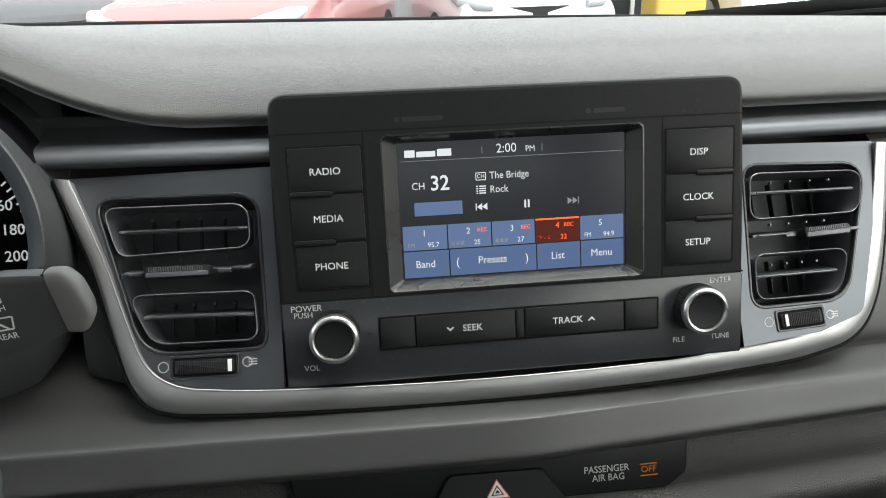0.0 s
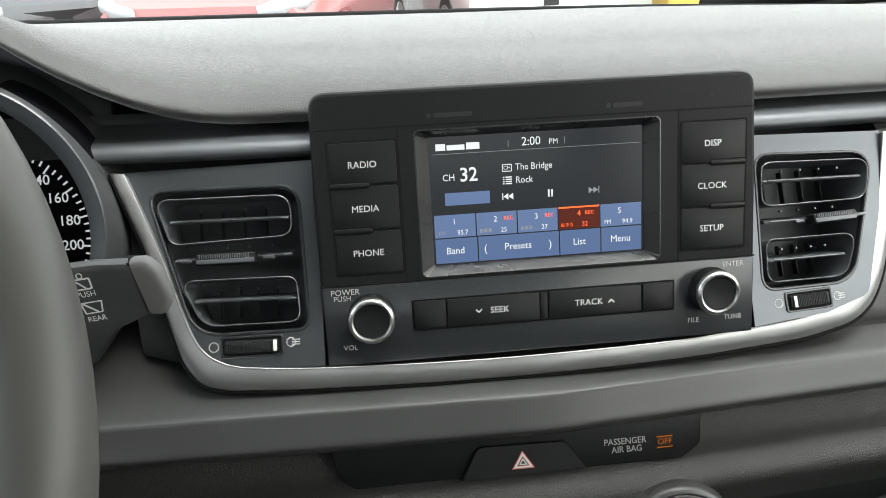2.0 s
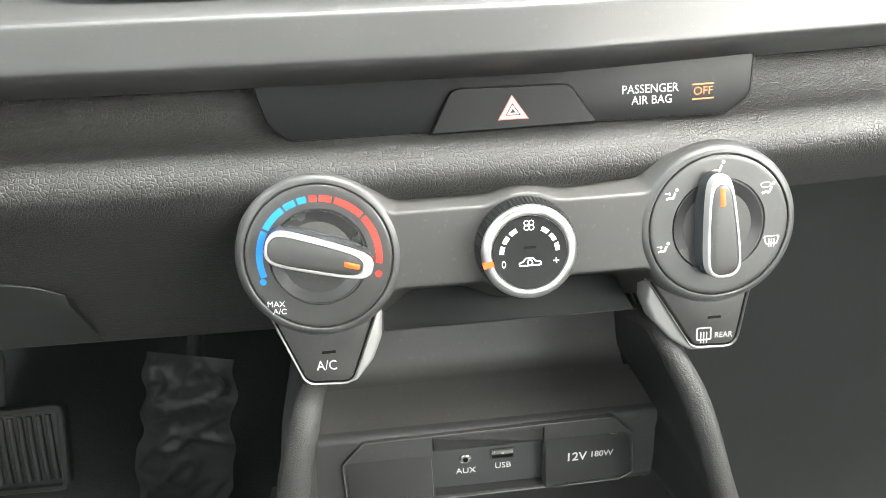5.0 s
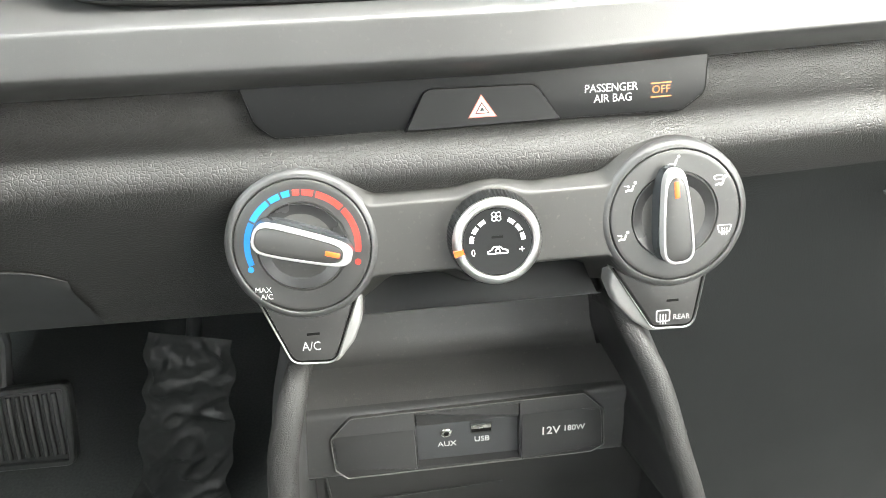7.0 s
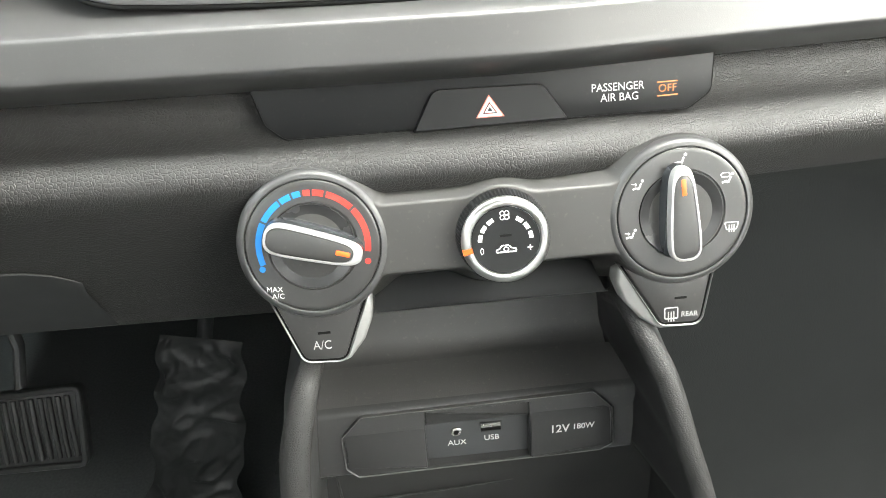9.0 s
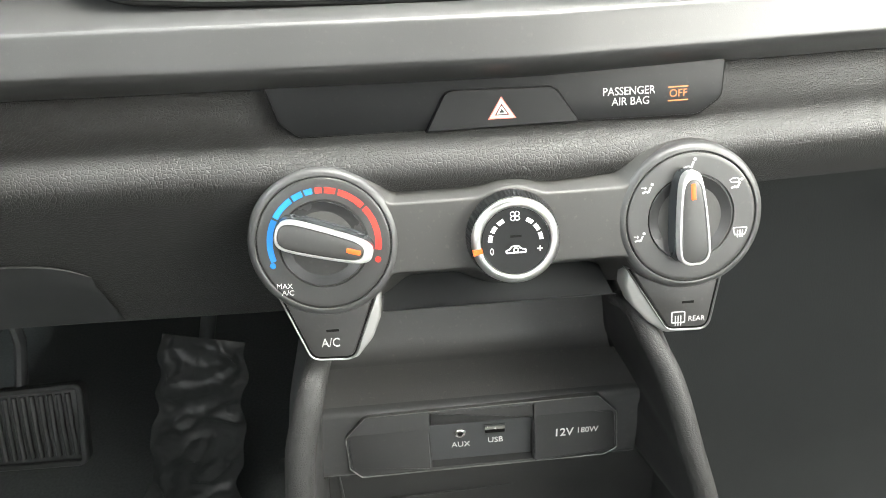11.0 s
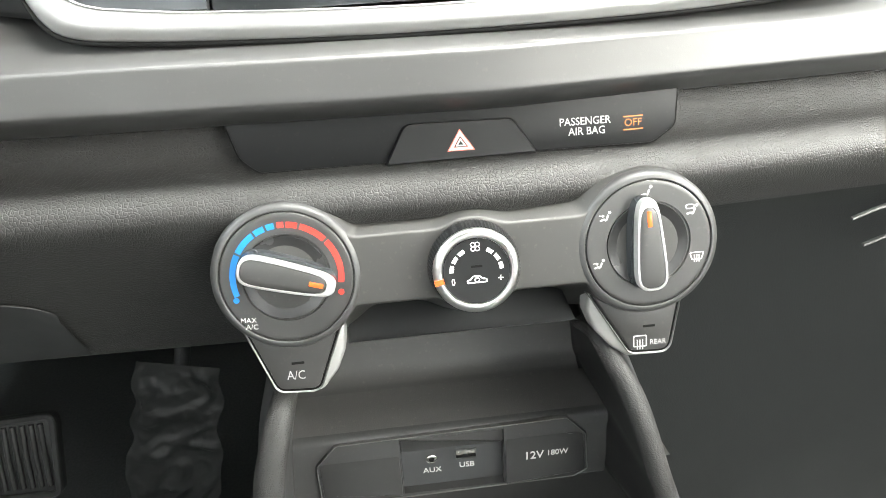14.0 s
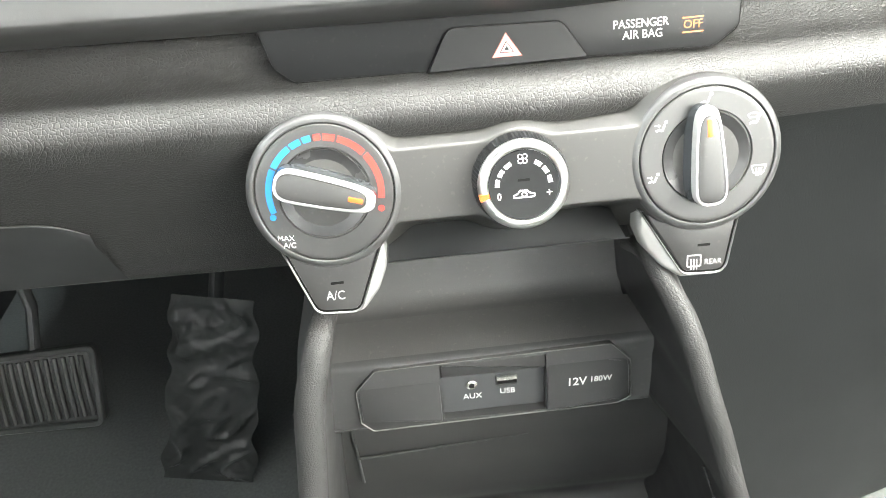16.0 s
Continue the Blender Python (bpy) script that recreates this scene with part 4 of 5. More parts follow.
for v_ in bm.verts:
    v_.co.x, v_.co.y, v_.co.z = v_.co.x + 0.0, v_.co.y - 0.2, v_.co.z + 0.12
part("screen_heat_icon", bm, DIALPRINT, dr)

# Fan knob between the dials.
FX, FY = 1.3, -2.9
fan = part("fan_knob", turned([(20.6, -10), (20.3, 1.0), (19.2, 9.6)], 150, FX, FY, knurl=0.35), KEYCAP, hv, "knurled fan speed knob")
part("knob_ring", turned([(19.2, 9.4), (18.9, 10.8), (18.0, 11.7), (16.8, 12.1), (15.4, 11.8), (14.9, 10.9)], 72, FX, FY), CHROME, fan, "satin chrome ring")
part("knob_cap", turned([(14.9, 9), (14.8, 11.1), (14.5, 11.4), (8, 11.1), (0.2, 11.0)], 64, FX, FY), KEYCAP, fan)
part("speed_pointer", arc_band(FX, FY, 14.8, 19.0, 188, 196, 9.8, 12.3, 4), ORANGE, fan, "red pointer on the ring")
for a in (168, 146, 124, 56, 34, 12):
    part("speed_mark", arc_band(FX, FY - 0.6, 10.2, 12.0, a - 8, a + 8, 11.1, 11.42, 6), WHITE, fan)
lettering("knob_text", "0", 3.0, FX - 10.4, FY - 4.2, 11.2, WHITE, fan, wide=0.8)
lettering("knob_text", "+", 3.4, FX + 10.4, FY - 4.2, 11.2, WHITE, fan)
bm = bmesh.new()
for k in range(4):
    a = radians(45 + 90 * k)
    hoop(circle(FX + 1.35 * math.cos(a), FY + 11.0 + 1.35 * math.sin(a), 1.15, 12), circle(FX + 1.35 * math.cos(a), FY + 11.0 + 1.35 * math.sin(a), 0.75, 12), 11.1, 11.42, 0.01, bm)
part("fan_icon", bm, WHITE, fan)
part("indicator_slot", slab(rrect(FX - 2.4, FY + 1.6, FX + 2.6, FY + 2.7, 0.3), 11.1, 11.3, 0), SEAM, fan)
car = rounded([(-4.4, -1.5, 0.6), (4.4, -1.5, 0.6), (4.6, 0.2, 0.8), (2.4, 0.7, 0.5), (1.2, 1.9, 0.6), (-1.8, 1.9, 0.6), (-3.0, 0.5, 0.5), (-4.6, 0.0, 0.6)], 3)
car = [(FX + x, FY - 3.9 + y) for x, y in car]
bm = hoop(car, inset(car, 0.5), 11.1, 11.42, 0.01)
hoop(circle(FX, FY - 4.0, 1.2, 14), circle(FX, FY - 4.0, 0.75, 14), 11.1, 11.42, 0.01, bm)
part("recirculation_icon", bm, WHITE, fan)


def side_button(name, pts, cheek, w, label, led):
    """A shield-shaped push button, a dark gap, a thin chrome line and a grey cheek behind it."""
    p = rounded(pts, 7)
    s = part(name, slab(p, w - 10, w + 1.2, 0.9), SATIN, hv, label)
    part("button_gap", slab(inset(p, -0.9), w - 3, w + 0.5, 0), SEAM, s)
    part("button_trim", hoop(inset(p, -1.7), inset(p, -0.9), w - 6, w + 1.3, 0.4), TRIMLINE, s, "thin satin chrome line")
    c = rounded(cheek, 5)
    part("button_cheek", rings([[(x, y, w - 12) for x, y in c], [(x, y, w - 2.0) for x, y in c], [(x, y, w - 0.4) for x, y in inset(c, 0.7)], [(x, y, w + 0.2) for x, y in inset(c, 1.8)]]), CHEEK, s, "satin grey cheek")
    part("indicator_slot", slab(rrect(led[0] - 2.9, led[1] - 0.6, led[0] + 2.9, led[1] + 0.6, 0.2), w + 0.8, w + 1.26, 0), SEAM, s)
    return s


acb = side_button("ac_button", [(-91.8, -55.2, 5), (-73.9, -56.2, 5), (-60.8, -24, 0), (-103.2, -24, 0)],
                  [(-92.6, -57.4, 6), (-72.4, -58.4, 6), (-64.0, -48.5, 8), (-59.6, -38.5, 8), (-58.4, -26, 0), (-102.6, -26, 0)], -4.5, "black push button with chrome cheeks", (-82.0, -42.6))
lettering("button_text", "A/C", 4.2, -83.4, -48.6, -3.25, DIALPRINT, acb, wide=0.85, turn=-2)
rdb = side_button("rear_heat_button", [(75.5, -55.8, 5), (93.6, -56.6, 5), (99.6, -26, 0), (57.3, -26, 0)],
                  [(66.0, -53.2, 8), (74.8, -59.2, 6), (95.4, -59.6, 6), (102.4, -26, 0), (55.0, -26, 0), (54.4, -34.6, 6), (58.0, -43.8, 8)], -7.5, "black push button with chrome cheeks", (84.4, -43.6))
bm = hoop(rrect(76.6, -54.0, 83.4, -48.0, 0.8, 3), rrect(77.2, -53.4, 82.8, -48.6, 0.5, 3), -6.35, -6.2, 0.01)
for k in range(3):
    box(78.4 + k * 1.3, -55.2, -6.35, 78.9 + k * 1.3, -50.2, -6.15, 0, bm)
part("rear_heat_icon", bm, DIALPRINT, rdb)
lettering("button_text", "REAR", 2.5, 88.8, -52.2, -6.3, DIALPRINT, rdb, wide=0.95, turn=-2)

# ---- console with tray and sockets ----
console = thing("centre_console", pose(0, 0, 0), "black centre console with tray, bin and padded side rails", "console")
XL, XR = -0.126, 0.073


def across(line, x0=XL, x1=XR, n=16):
    return sheet([[(x, y, z) for y, z in [(p[0], p[1]) for p in smooth_path(line, 5)]] for x in along(x0, x1, n)])


# Floor and slope take separate tones in place of the light falling there.
part("tray_floor", across([(0.3300, 0.6882), (0.3345, 0.6893), (0.345, 0.6900), (0.358, 0.6896), (0.3655, 0.6896)], -0.128, 0.064), TRAY_FLOOR_TONE, console, "dusty tray behind the sockets", 1, 70)
part("tray_slope", across([(0.3655, 0.6896), (0.3700, 0.6908), (0.3748, 0.6945), (0.3790, 0.7010), (0.3860, 0.7160), (0.396, 0.738), (0.41, 0.772)], -0.128, 0.058), BIN, console, "satin sloping back of the tray", 1, 70)
part("tray_roof", across([(0.298, 0.786), (0.304, 0.7815), (0.32, 0.7800), (0.36, 0.778), (0.43, 0.77)], -0.074, 0.034), DARK, console, "", 1, 70)
SK = frame_at((-0.025, 0.330, 0.660), 0.1, 0)
wall_line = [(0.3385, 0.6893), (0.3315, 0.6890), (0.3290, 0.6868), (0.3283, 0.682), (0.3268, 0.668), (0.3252, 0.650), (0.3252, 0.6425), (0.3280, 0.6385), (0.335, 0.636), (0.40, 0.634)]
niche_line = [(0.3385, 0.6893), (0.3315, 0.6890), (0.3292, 0.6870), (0.3330, 0.6852), (0.3390, 0.680), (0.3390, 0.668), (0.3390, 0.650), (0.3300, 0.6415), (0.335, 0.636), (0.40, 0.634)]
for x0, x1, line in ((-0.128, -0.0562, wall_line), (-0.0562, 0.0042, niche_line), (0.0042, 0.066, wall_line)):
    part("front_wall", across(line, x0, x1, 8), PLASTIC, console, "", 1, 60)
part("bin_back", across([(0.335, 0.6365), (0.350, 0.632), (0.354, 0.615), (0.357, 0.59), (0.361, 0.56), (0.367, 0.53), (0.375, 0.49), (0.384, 0.45), (0.30, 0.44), (0.10, 0.445)], -0.150, 0.112), BINBACK, console, "", 1, 60)
part("bin_lip", tube(smooth_path([(-0.1172, 0.3535, 0.607), (-0.1172, 0.357, 0.575), (-0.1180, 0.363, 0.535)], 5), 0.0009, None, 8), PLASTIC, console, "", 1)
part("bin_lip", tube(smooth_path([(-0.1165, 0.3565, 0.5715), (-0.08, 0.3563, 0.5745), (-0.04, 0.356, 0.577), (0.0, 0.3558, 0.580)], 5), 0.0010, None, 8, taper=[1 - 0.05 * i for i in range(16)]), PLASTIC, console, "", 1)
rail_r = [(0.0442, 0.33, 0.758), (0.0472, 0.315, 0.764), (0.0514, 0.301, 0.759), (0.0602, 0.29, 0.743), (0.0656, 0.2815, 0.728), (0.0725, 0.272, 0.7035), (0.0802, 0.2665, 0.68), (0.0907, 0.257, 0.643), (0.0992, 0.245, 0.615), (0.1062, 0.23, 0.583), (0.1112, 0.214, 0.555), (0.1152, 0.18, 0.53), (0.119, 0.15, 0.49), (0.122, 0.12, 0.44)]
rail_l = [(-0.1130, 0.322, 0.750), (-0.1155, 0.306, 0.753), (-0.1195, 0.291, 0.745), (-0.1270, 0.279, 0.720), (-0.1305, 0.271, 0.692), (-0.1340, 0.261, 0.660), (-0.1375, 0.249, 0.625), (-0.1410, 0.234, 0.590), (-0.1440, 0.216, 0.560), (-0.147, 0.18, 0.53), (-0.150, 0.15, 0.49), (-0.153, 0.12, 0.44)]
rail_l = [(x + 0.008, y, z) for x, y, z in rail_l]
for rail, s in ((rail_l, -1), (rail_r, 1)):
    part("side_rail", tube(smooth_path(rail, 5), 0.0075 if s < 0 else 0.0060, 0.0075 if s < 0 else 0.0060, 20, (1, 0, 0), taper=[min(1.0, 0.7 + 0.02 * i) for i in range(90)]), RAIL, console, "grained padded side rail", 1)
    inner = [(x - s * 0.0045, y + 0.004, z) for x, y, z in rail]
    rows = []
    for p in [tuple(q) for q in smooth_path(inner, 5)]:
        if s < 0:
            rows.append([p, (p[0] + 0.001, p[1] + 0.03, p[2] - 0.005), (p[0] + 0.003, 0.43, p[2] - 0.01)])
            continue
        yw = float(np.interp(p[2], [0.44, 0.53, 0.63, 0.64, 0.683, 0.692, 0.72, 0.775], [0.386, 0.367, 0.350, 0.331, 0.331, 0.366, 0.389, 0.412]))
        xc = float(np.interp(p[2], [0.53, 0.62, 0.645, 0.685, 0.70, 0.775], [0.104, 0.092, 0.0655, 0.0645, 0.0575, 0.050]))
        a, c = Vector(p), Vector((xc, yw, p[2] - 0.004))
        m = Vector((xc + 0.2 * (p[0] - xc), yw - 0.22 * (yw - p[1]), p[2] - 0.002))
        rows.append([tuple(a * (1 - q) ** 2 + m * (2 * q * (1 - q)) + c * q * q) for q in along(0, 1, 10)] + [(xc - 0.003, yw + 0.012, p[2] - 0.004)])
    # Right wall gets the darker plastic, its shade painted in.
    part("side_wall", sheet(rows), SHADE_PLASTIC if s > 0 else PLASTIC, console, "", 1, 80)
    outer = [(x + s * 0.006, y + 0.002, z) for x, y, z in rail]
    part("outer_wall", sheet([[p, (p[0] + s * 0.004, p[1] + 0.04, p[2] - 0.005), (p[0] + s * 0.01, 0.6, p[2] - 0.05)] for p in [tuple(q) for q in smooth_path(outer, 4)]]), DARK, console, "", 1)
    part("rail_seam", tube([(x - s * 0.0095, y + 0.018, z - 0.002) for x, y, z in rail if z < 0.65], 0.0006, None, 6), GLOSS, console, "", 1)


def creased(bm, y0, k):
    """Bends the upper part of a plate back along a line at y0."""
    bmesh.ops.bisect_plane(bm, geom=bm.verts[:] + bm.edges[:] + bm.faces[:], plane_co=(0, y0, 0), plane_no=(0, 1, 0))
    for v in bm.verts:
        if v.co.y > y0:
            v.co.z -= (v.co.y - y0) * k
    return bm


sk = thing("socket_panel", SK, "black socket panel with aux, usb and 12 volt cap", "socket panel")
sk_out = rounded([(-79.5, -12, 3), (-73, -19.5, 3), (72, -17.5, 3), (79.5, -13, 3), (77.5, 15, 4), (66, 28.2, 4), (-67, 26.2, 4), (-79.5, 12, 4)], 5)
part("frame", plate_with_hole(sk_out, rrect(-31.2, -16.6, 29.2, 25.2, 0.6, 3), -2, 5.0, 0.5), PLASTIC, sk)
part("frame_rim", hoop(inset(sk_out, -0.4), inset(sk_out, 0.3), -2, 5.8, 0.3), TRIMLINE, sk)
part("blank_plate", creased(slab(rounded([(-78.0, -11.5, 3), (-72.2, -18.0, 3), (-32.0, -17.4, 0.5), (-32.0, 25.0, 0.5), (-66.3, 24.8, 4), (-78.0, 11.5, 4)], 5), 4.0, 5.9, 0.8), 9.0, 0.22), SOCKET, sk)
part("socket_lid_edge", slab(rrect(-31.0, 14.5, 29.0, 25.0, 0.6), -2, 4.2, 1.0), SOCKET, sk)
part("recess", slab(rrect(-31.0, -16.4, 29.0, 24.0, 0.6), -6, -0.5, 0), DARK, sk)
cap = part("power_socket_cap", creased(slab(rounded([(29.8, -17.6, 1), (71.5, -16.6, 3), (78.3, -12.5, 3), (76.3, 14.6, 4), (65.5, 26.8, 4), (29.2, 25.8, 1)], 5), 2, 7.0, 1.6), 10.0, 0.3), SOCKET, sk, "ribless 12 volt socket cap")
lettering("cap_text", "12V", 5.6, 46.4, 4.0, 7.05, WHITE, cap, wide=0.9, bold=0.12)
lettering("cap_text", "180W", 3.9, 60.4, 4.6, 7.05, WHITE, cap, wide=0.9, bold=0.08)
jack = part("aux_jack", turned([(3.2, -1), (3.2, 0.4), (2.6, 0.9), (1.7, 0.9), (1.7, -0.4)], 28, -13.4, 3.6), STEEL, sk, "small metal jack socket")
part("jack_hole", turned([(1.65, -0.6), (1.65, 0.5)], 20, -13.4, 3.6), SEAM, jack)
usb = part("usb_port", hoop(rrect(0.6, 1.2, 13.6, 8.2, 0.6, 3), rrect(1.2, 1.8, 13.0, 7.6, 0.3, 3), -1.0, 0.6, 0.2), DARK, sk, "usb port with pale tongue")
part("port_shell", slab(rrect(1.3, 4.6, 12.9, 7.5, 0.2, 2), -0.8, 0.3, 0.1), STEEL, usb)
part("port_well", slab(rrect(1.2, 1.8, 13.0, 4.6, 0.2, 2), -0.8, -0.2, 0), SEAM, usb)
lettering("socket_text", "AUX", 3.9, -13.3, -5.6, -0.48, WHITE, sk, wide=0.95)
lettering("socket_text", "USB", 3.9, 7.4, -4.2, -0.48, WHITE, sk, wide=0.95)


# ---- instrument cluster ----
CL = frame_at((-0.282, 0.416, 0.979), 0.36, 0.0)
cluster = thing("instrument_cluster", CL, "round speedometer with white numerals in a black binnacle", "gauge")
FACE = surface("gauge_face", (0.004, 0.004, 0.005), 0.6, tone=0.1, specular=0.06)
part("dial_plate", turned([(84, -3), (84, 0), (0.2, 0)], 64, -24, 10), FACE, cluster)
for k in range(0, 37):
    a = radians(-26 + k * 4.83)
    major = k % 4 == 0
    part("tick", slab([(-8 + p * math.cos(a) - q * math.sin(a), p * math.sin(a) + q * math.cos(a)) for p, q in ((45 if major else 47.5, -0.5), (50.5, -0.5), (50.5, 0.5), (45 if major else 47.5, 0.5))], 0, 0.15, 0), LIT, cluster)
for k, w in enumerate(("200", "180", "160", "140", "120", "100")):
    a = radians(-6.8 + k * 19.3)
    lettering("numeral", w, 5.4, -8 + 40.6 * math.cos(a), 40.6 * math.sin(a), 0.1, LIT, cluster, wide=1.0, bold=0.06)
part("needle", slab([(-12, -1.2), (-12, 1.2), (-48, 0.4), (-48, -0.4)][::-1], 2, 3, 0.2), ORANGE, cluster)
part("needle_hub", turned([(6, 0), (6, 4), (5, 5), (0.2, 5.2)], 28, -8, 0), GLOSS, cluster)


def shell_ring(cx, cz, r, y):
    """A round rim of the binnacle, leaning with it."""
    out = []
    for i in range(96):
        x, z = cx + r * math.cos(2 * math.pi * i / 96), cz + r * math.sin(2 * math.pi * i / 96)
        q = CL.inverted() @ Vector((x, y + 0.12 * (z - 0.9925), z))
        out.append((q.x * 1000, q.y * 1000, q.z * 1000))
    return out


throat = [shell_ring(-0.2810, 1.0050, 0.0640, 0.405), shell_ring(-0.2780, 1.0068, 0.0620, 0.3600), shell_ring(-0.2772, 1.0072, 0.0611, 0.3570)]
lip = [throat[-1], shell_ring(-0.2766, 1.0076, 0.0613, 0.3556), shell_ring(-0.2740, 1.0090, 0.0630, 0.3522), shell_ring(-0.2719, 1.0102, 0.0642, 0.3502), shell_ring(-0.2713, 1.0105, 0.0646, 0.3498), shell_ring(-0.2713, 1.0105, 0.0652, 0.3505)]
flank = [lip[-1], shell_ring(-0.2730, 1.0090, 0.0664, 0.3540), shell_ring(-0.2840, 0.9990, 0.0762, 0.3680), shell_ring(-0.2960, 0.9890, 0.0868, 0.3815), shell_ring(-0.3003, 0.9850, 0.0905, 0.3870), shell_ring(-0.3040, 0.9830, 0.0930, 0.4300)]
part("throat", rings(throat, False, False), FACE, cluster)
part("dial_ring", rings(lip, False, False), GAUGE_RING, cluster, "satin dark grey gauge ring")
part("binnacle", rings(flank, False, False), DARK, cluster, "black binnacle round the gauge")
wall = bmesh.new()
sheet([[(x, 0.446, z) for z in (0.9, 1.0, top)] for x, top in ((-0.66, 1.055), (-0.52, 1.08), (-0.45, 1.09), (-0.34, 1.092), (-0.29, 1.088), (-0.255, 1.077), (-0.225, 1.056))], 0, wall)
part("binnacle_wall", wall, DARK, dash, "", 1)

# ---- steering wheel ----
wheel_m = Matrix.Translation((-0.3435, 0.1800, 1.0033)) @ pose(0, 0, 0, 56)
wheel = thing("steering_wheel", wheel_m, "dark grey leather steering wheel", "steering wheel")
SKIN = surface("wheel_leather", (0.085, 0.083, 0.078), 0.46, tone=0.12, grain=0.06, grain_scale=1800)
N1, N2, RR = 96, 20, 173.5
lv = []
for i in range(N1 + 1):
    a = 2 * math.pi * i / N1
    c, s = math.cos(a), math.sin(a)
    lv.append([((RR + 14 * math.cos(2 * math.pi * j / N2)) * c, (RR + 14 * math.cos(2 * math.pi * j / N2)) * s, 13.5 * math.sin(2 * math.pi * j / N2)) for j in range(N2)])
part("rim", rings(lv, False, False), SKIN, wheel)
part("hub", turned([(62, -52), (70, -40), (72, -28), (66, -20), (40, -16), (0.2, -15)], 48), PLASTIC, wheel)
for a in (180, -90):
    c, s = math.cos(radians(a)), math.sin(radians(a))
    part("spoke", tube([Vector((c * r, s * r, z)) for r, z in ((50, -30), (100, -24), (140, -10), (168, -2))], 20, 8, 14), PLASTIC, wheel)

# ---- wiper stalk ----
stalk = thing("wiper_stalk", pose(0, 0, 0), "black wiper stalk with rear wiper symbols", "stalk")


def oval_bar(path, sizes, n=28, shear=None):
    lv = []
    P = [Vector(p) for p in path]
    for i, p in enumerate(P):
        d = (P[min(i + 1, len(P) - 1)] - P[max(i - 1, 0)]).normalized()
        s = d.cross(Vector((0, 0.45, 1))).normalized()
        u = s.cross(d)
        ry, rz = sizes[i]
        ring = []
        for j in range(n):
            c, q = math.cos(2 * math.pi * j / n), math.sin(2 * math.pi * j / n)
            up_ = rz * math.copysign(abs(q) ** 0.4, q)
            ring.append(p + s * ry * math.copysign(abs(c) ** 0.4, c) + u * up_ + d * up_ * (shear[i] if shear else 0.0))
        lv.append(ring)
    return rings(lv)


SO = frame_at((-0.165, 0.242, 1.020), 0.0, 0.0)


def paddle(levels):
    """A thick rounded plate, its face towards the driver: (depth, inset, outline) from the back to the face."""
    return rings([[(x, y, z) for x, y in (inset(o, d) if d else o)] for z, d, o in levels])


arm_line = rounded([(-135, -56, 0), (-14, -15.4, 14), (7.9, -6.5, 2.5), (7.1, 1.5, 30), (4.8, 11.7, 3.0), (-6, 12.2, 20), (-135, 4, 0)], 6)
cap_line = rounded([(8.1, -6.7, 1.0), (12.6, -7.0, 3.0), (16.2, -1.6, 7), (13.6, 8.4, 9), (9.8, 12.9, 5), (4.4, 12.6, 1.0)], 6)
part("arm", paddle([(-13, 5, arm_line), (-10, 2.0, arm_line), (-6, 0.3, arm_line), (-2.2, 0.0, arm_line), (-0.9, 0.25, arm_line), (-0.35, 0.9, arm_line), (0.0, 2.1, arm_line)]), STALK, stalk).matrix_basis = SO
cap_levels = []
for z, d in ((-11, 5.0), (-8, 1.8), (-5, 0.4), (-2.5, 0.0), (-1.0, 0.25), (-0.2, 0.9), (0.25, 1.9), (0.5, 3.6)):
    ring = []
    for x, y in cap_line:
        y = 2.9 + (y - 2.9) * (1 - d * 0.085)
        xl = 8.45 - (y + 6.7) * 0.185
        ring.append((xl + max(0.0, x - xl) * (1 - d * 0.1), y))
    cap_levels.append((z, 0, ring))
part("end_cap", paddle(cap_levels), STALK_CAP_LIT, stalk, "rounded lighter end cap").matrix_basis = SO
part("collar_gap", slab(rounded([(4, -5.6, 0), (9.6, -5.8, 0.5), (6.2, 11.6, 0.5), (1, 11.4, 0)], 3), -8, -1.2, 0.3), SEAM, stalk).matrix_basis = SO
SM = SO @ pose(-0.0092, 0.0022, 0.0001, 0, 0, 6) @ Matrix.Scale(0.87, 4)
marks = bmesh.new()
hoop(rrect(-4, 2.4, 2.5, 7.0, 0.6, 2), rrect(-3.4, 3.0, 1.9, 6.4, 0.3, 2), 0, 0.1, 0.01, marks)
hoop(circle(-0.8, 8.0, 1.2, 12), circle(-0.8, 8.0, 0.8, 12), 0, 0.1, 0.01, marks)
slab([(-3.2, 6.2), (0.0, 2.8), (0.4, 3.2), (-2.8, 6.6)], 0, 0.1, 0, marks)
rear_marks = bmesh.new()
hoop(rounded([(-3.2, -7.2, 0.5), (3.2, -7.2, 0.5), (4.0, -2.4, 0.5), (-4.0, -2.4, 0.5)], 2), rounded([(-2.7, -6.7, 0.3), (2.7, -6.7, 0.3), (3.4, -2.9, 0.3), (-3.4, -2.9, 0.3)], 2), 0, 0.1, 0.01, rear_marks)
slab([(-3.2, -3.2), (1.4, -7.0), (1.8, -6.5), (-2.8, -2.7)], 0, 0.1, 0, rear_marks)
part("rear_wiper_sign", rear_marks, WHITE, stalk, "white rear window symbol").matrix_basis = SM
part("front_wiper_sign", marks, WHITE, stalk, "white wiper symbol").matrix_basis = SM
for w, y in (("PUSH", 0.6), ("REAR", -9.4)):
    ob = lettering("sign_text", w, 2.1, 0, 0, 0, WHITE, stalk, wide=0.95)
    ob.matrix_basis = SM @ pose((-0.6 if y > 0 else 0.2) * MM, y * MM, 0.05 * MM) @ Matrix.Diagonal((0.95, 1, 1, 1))

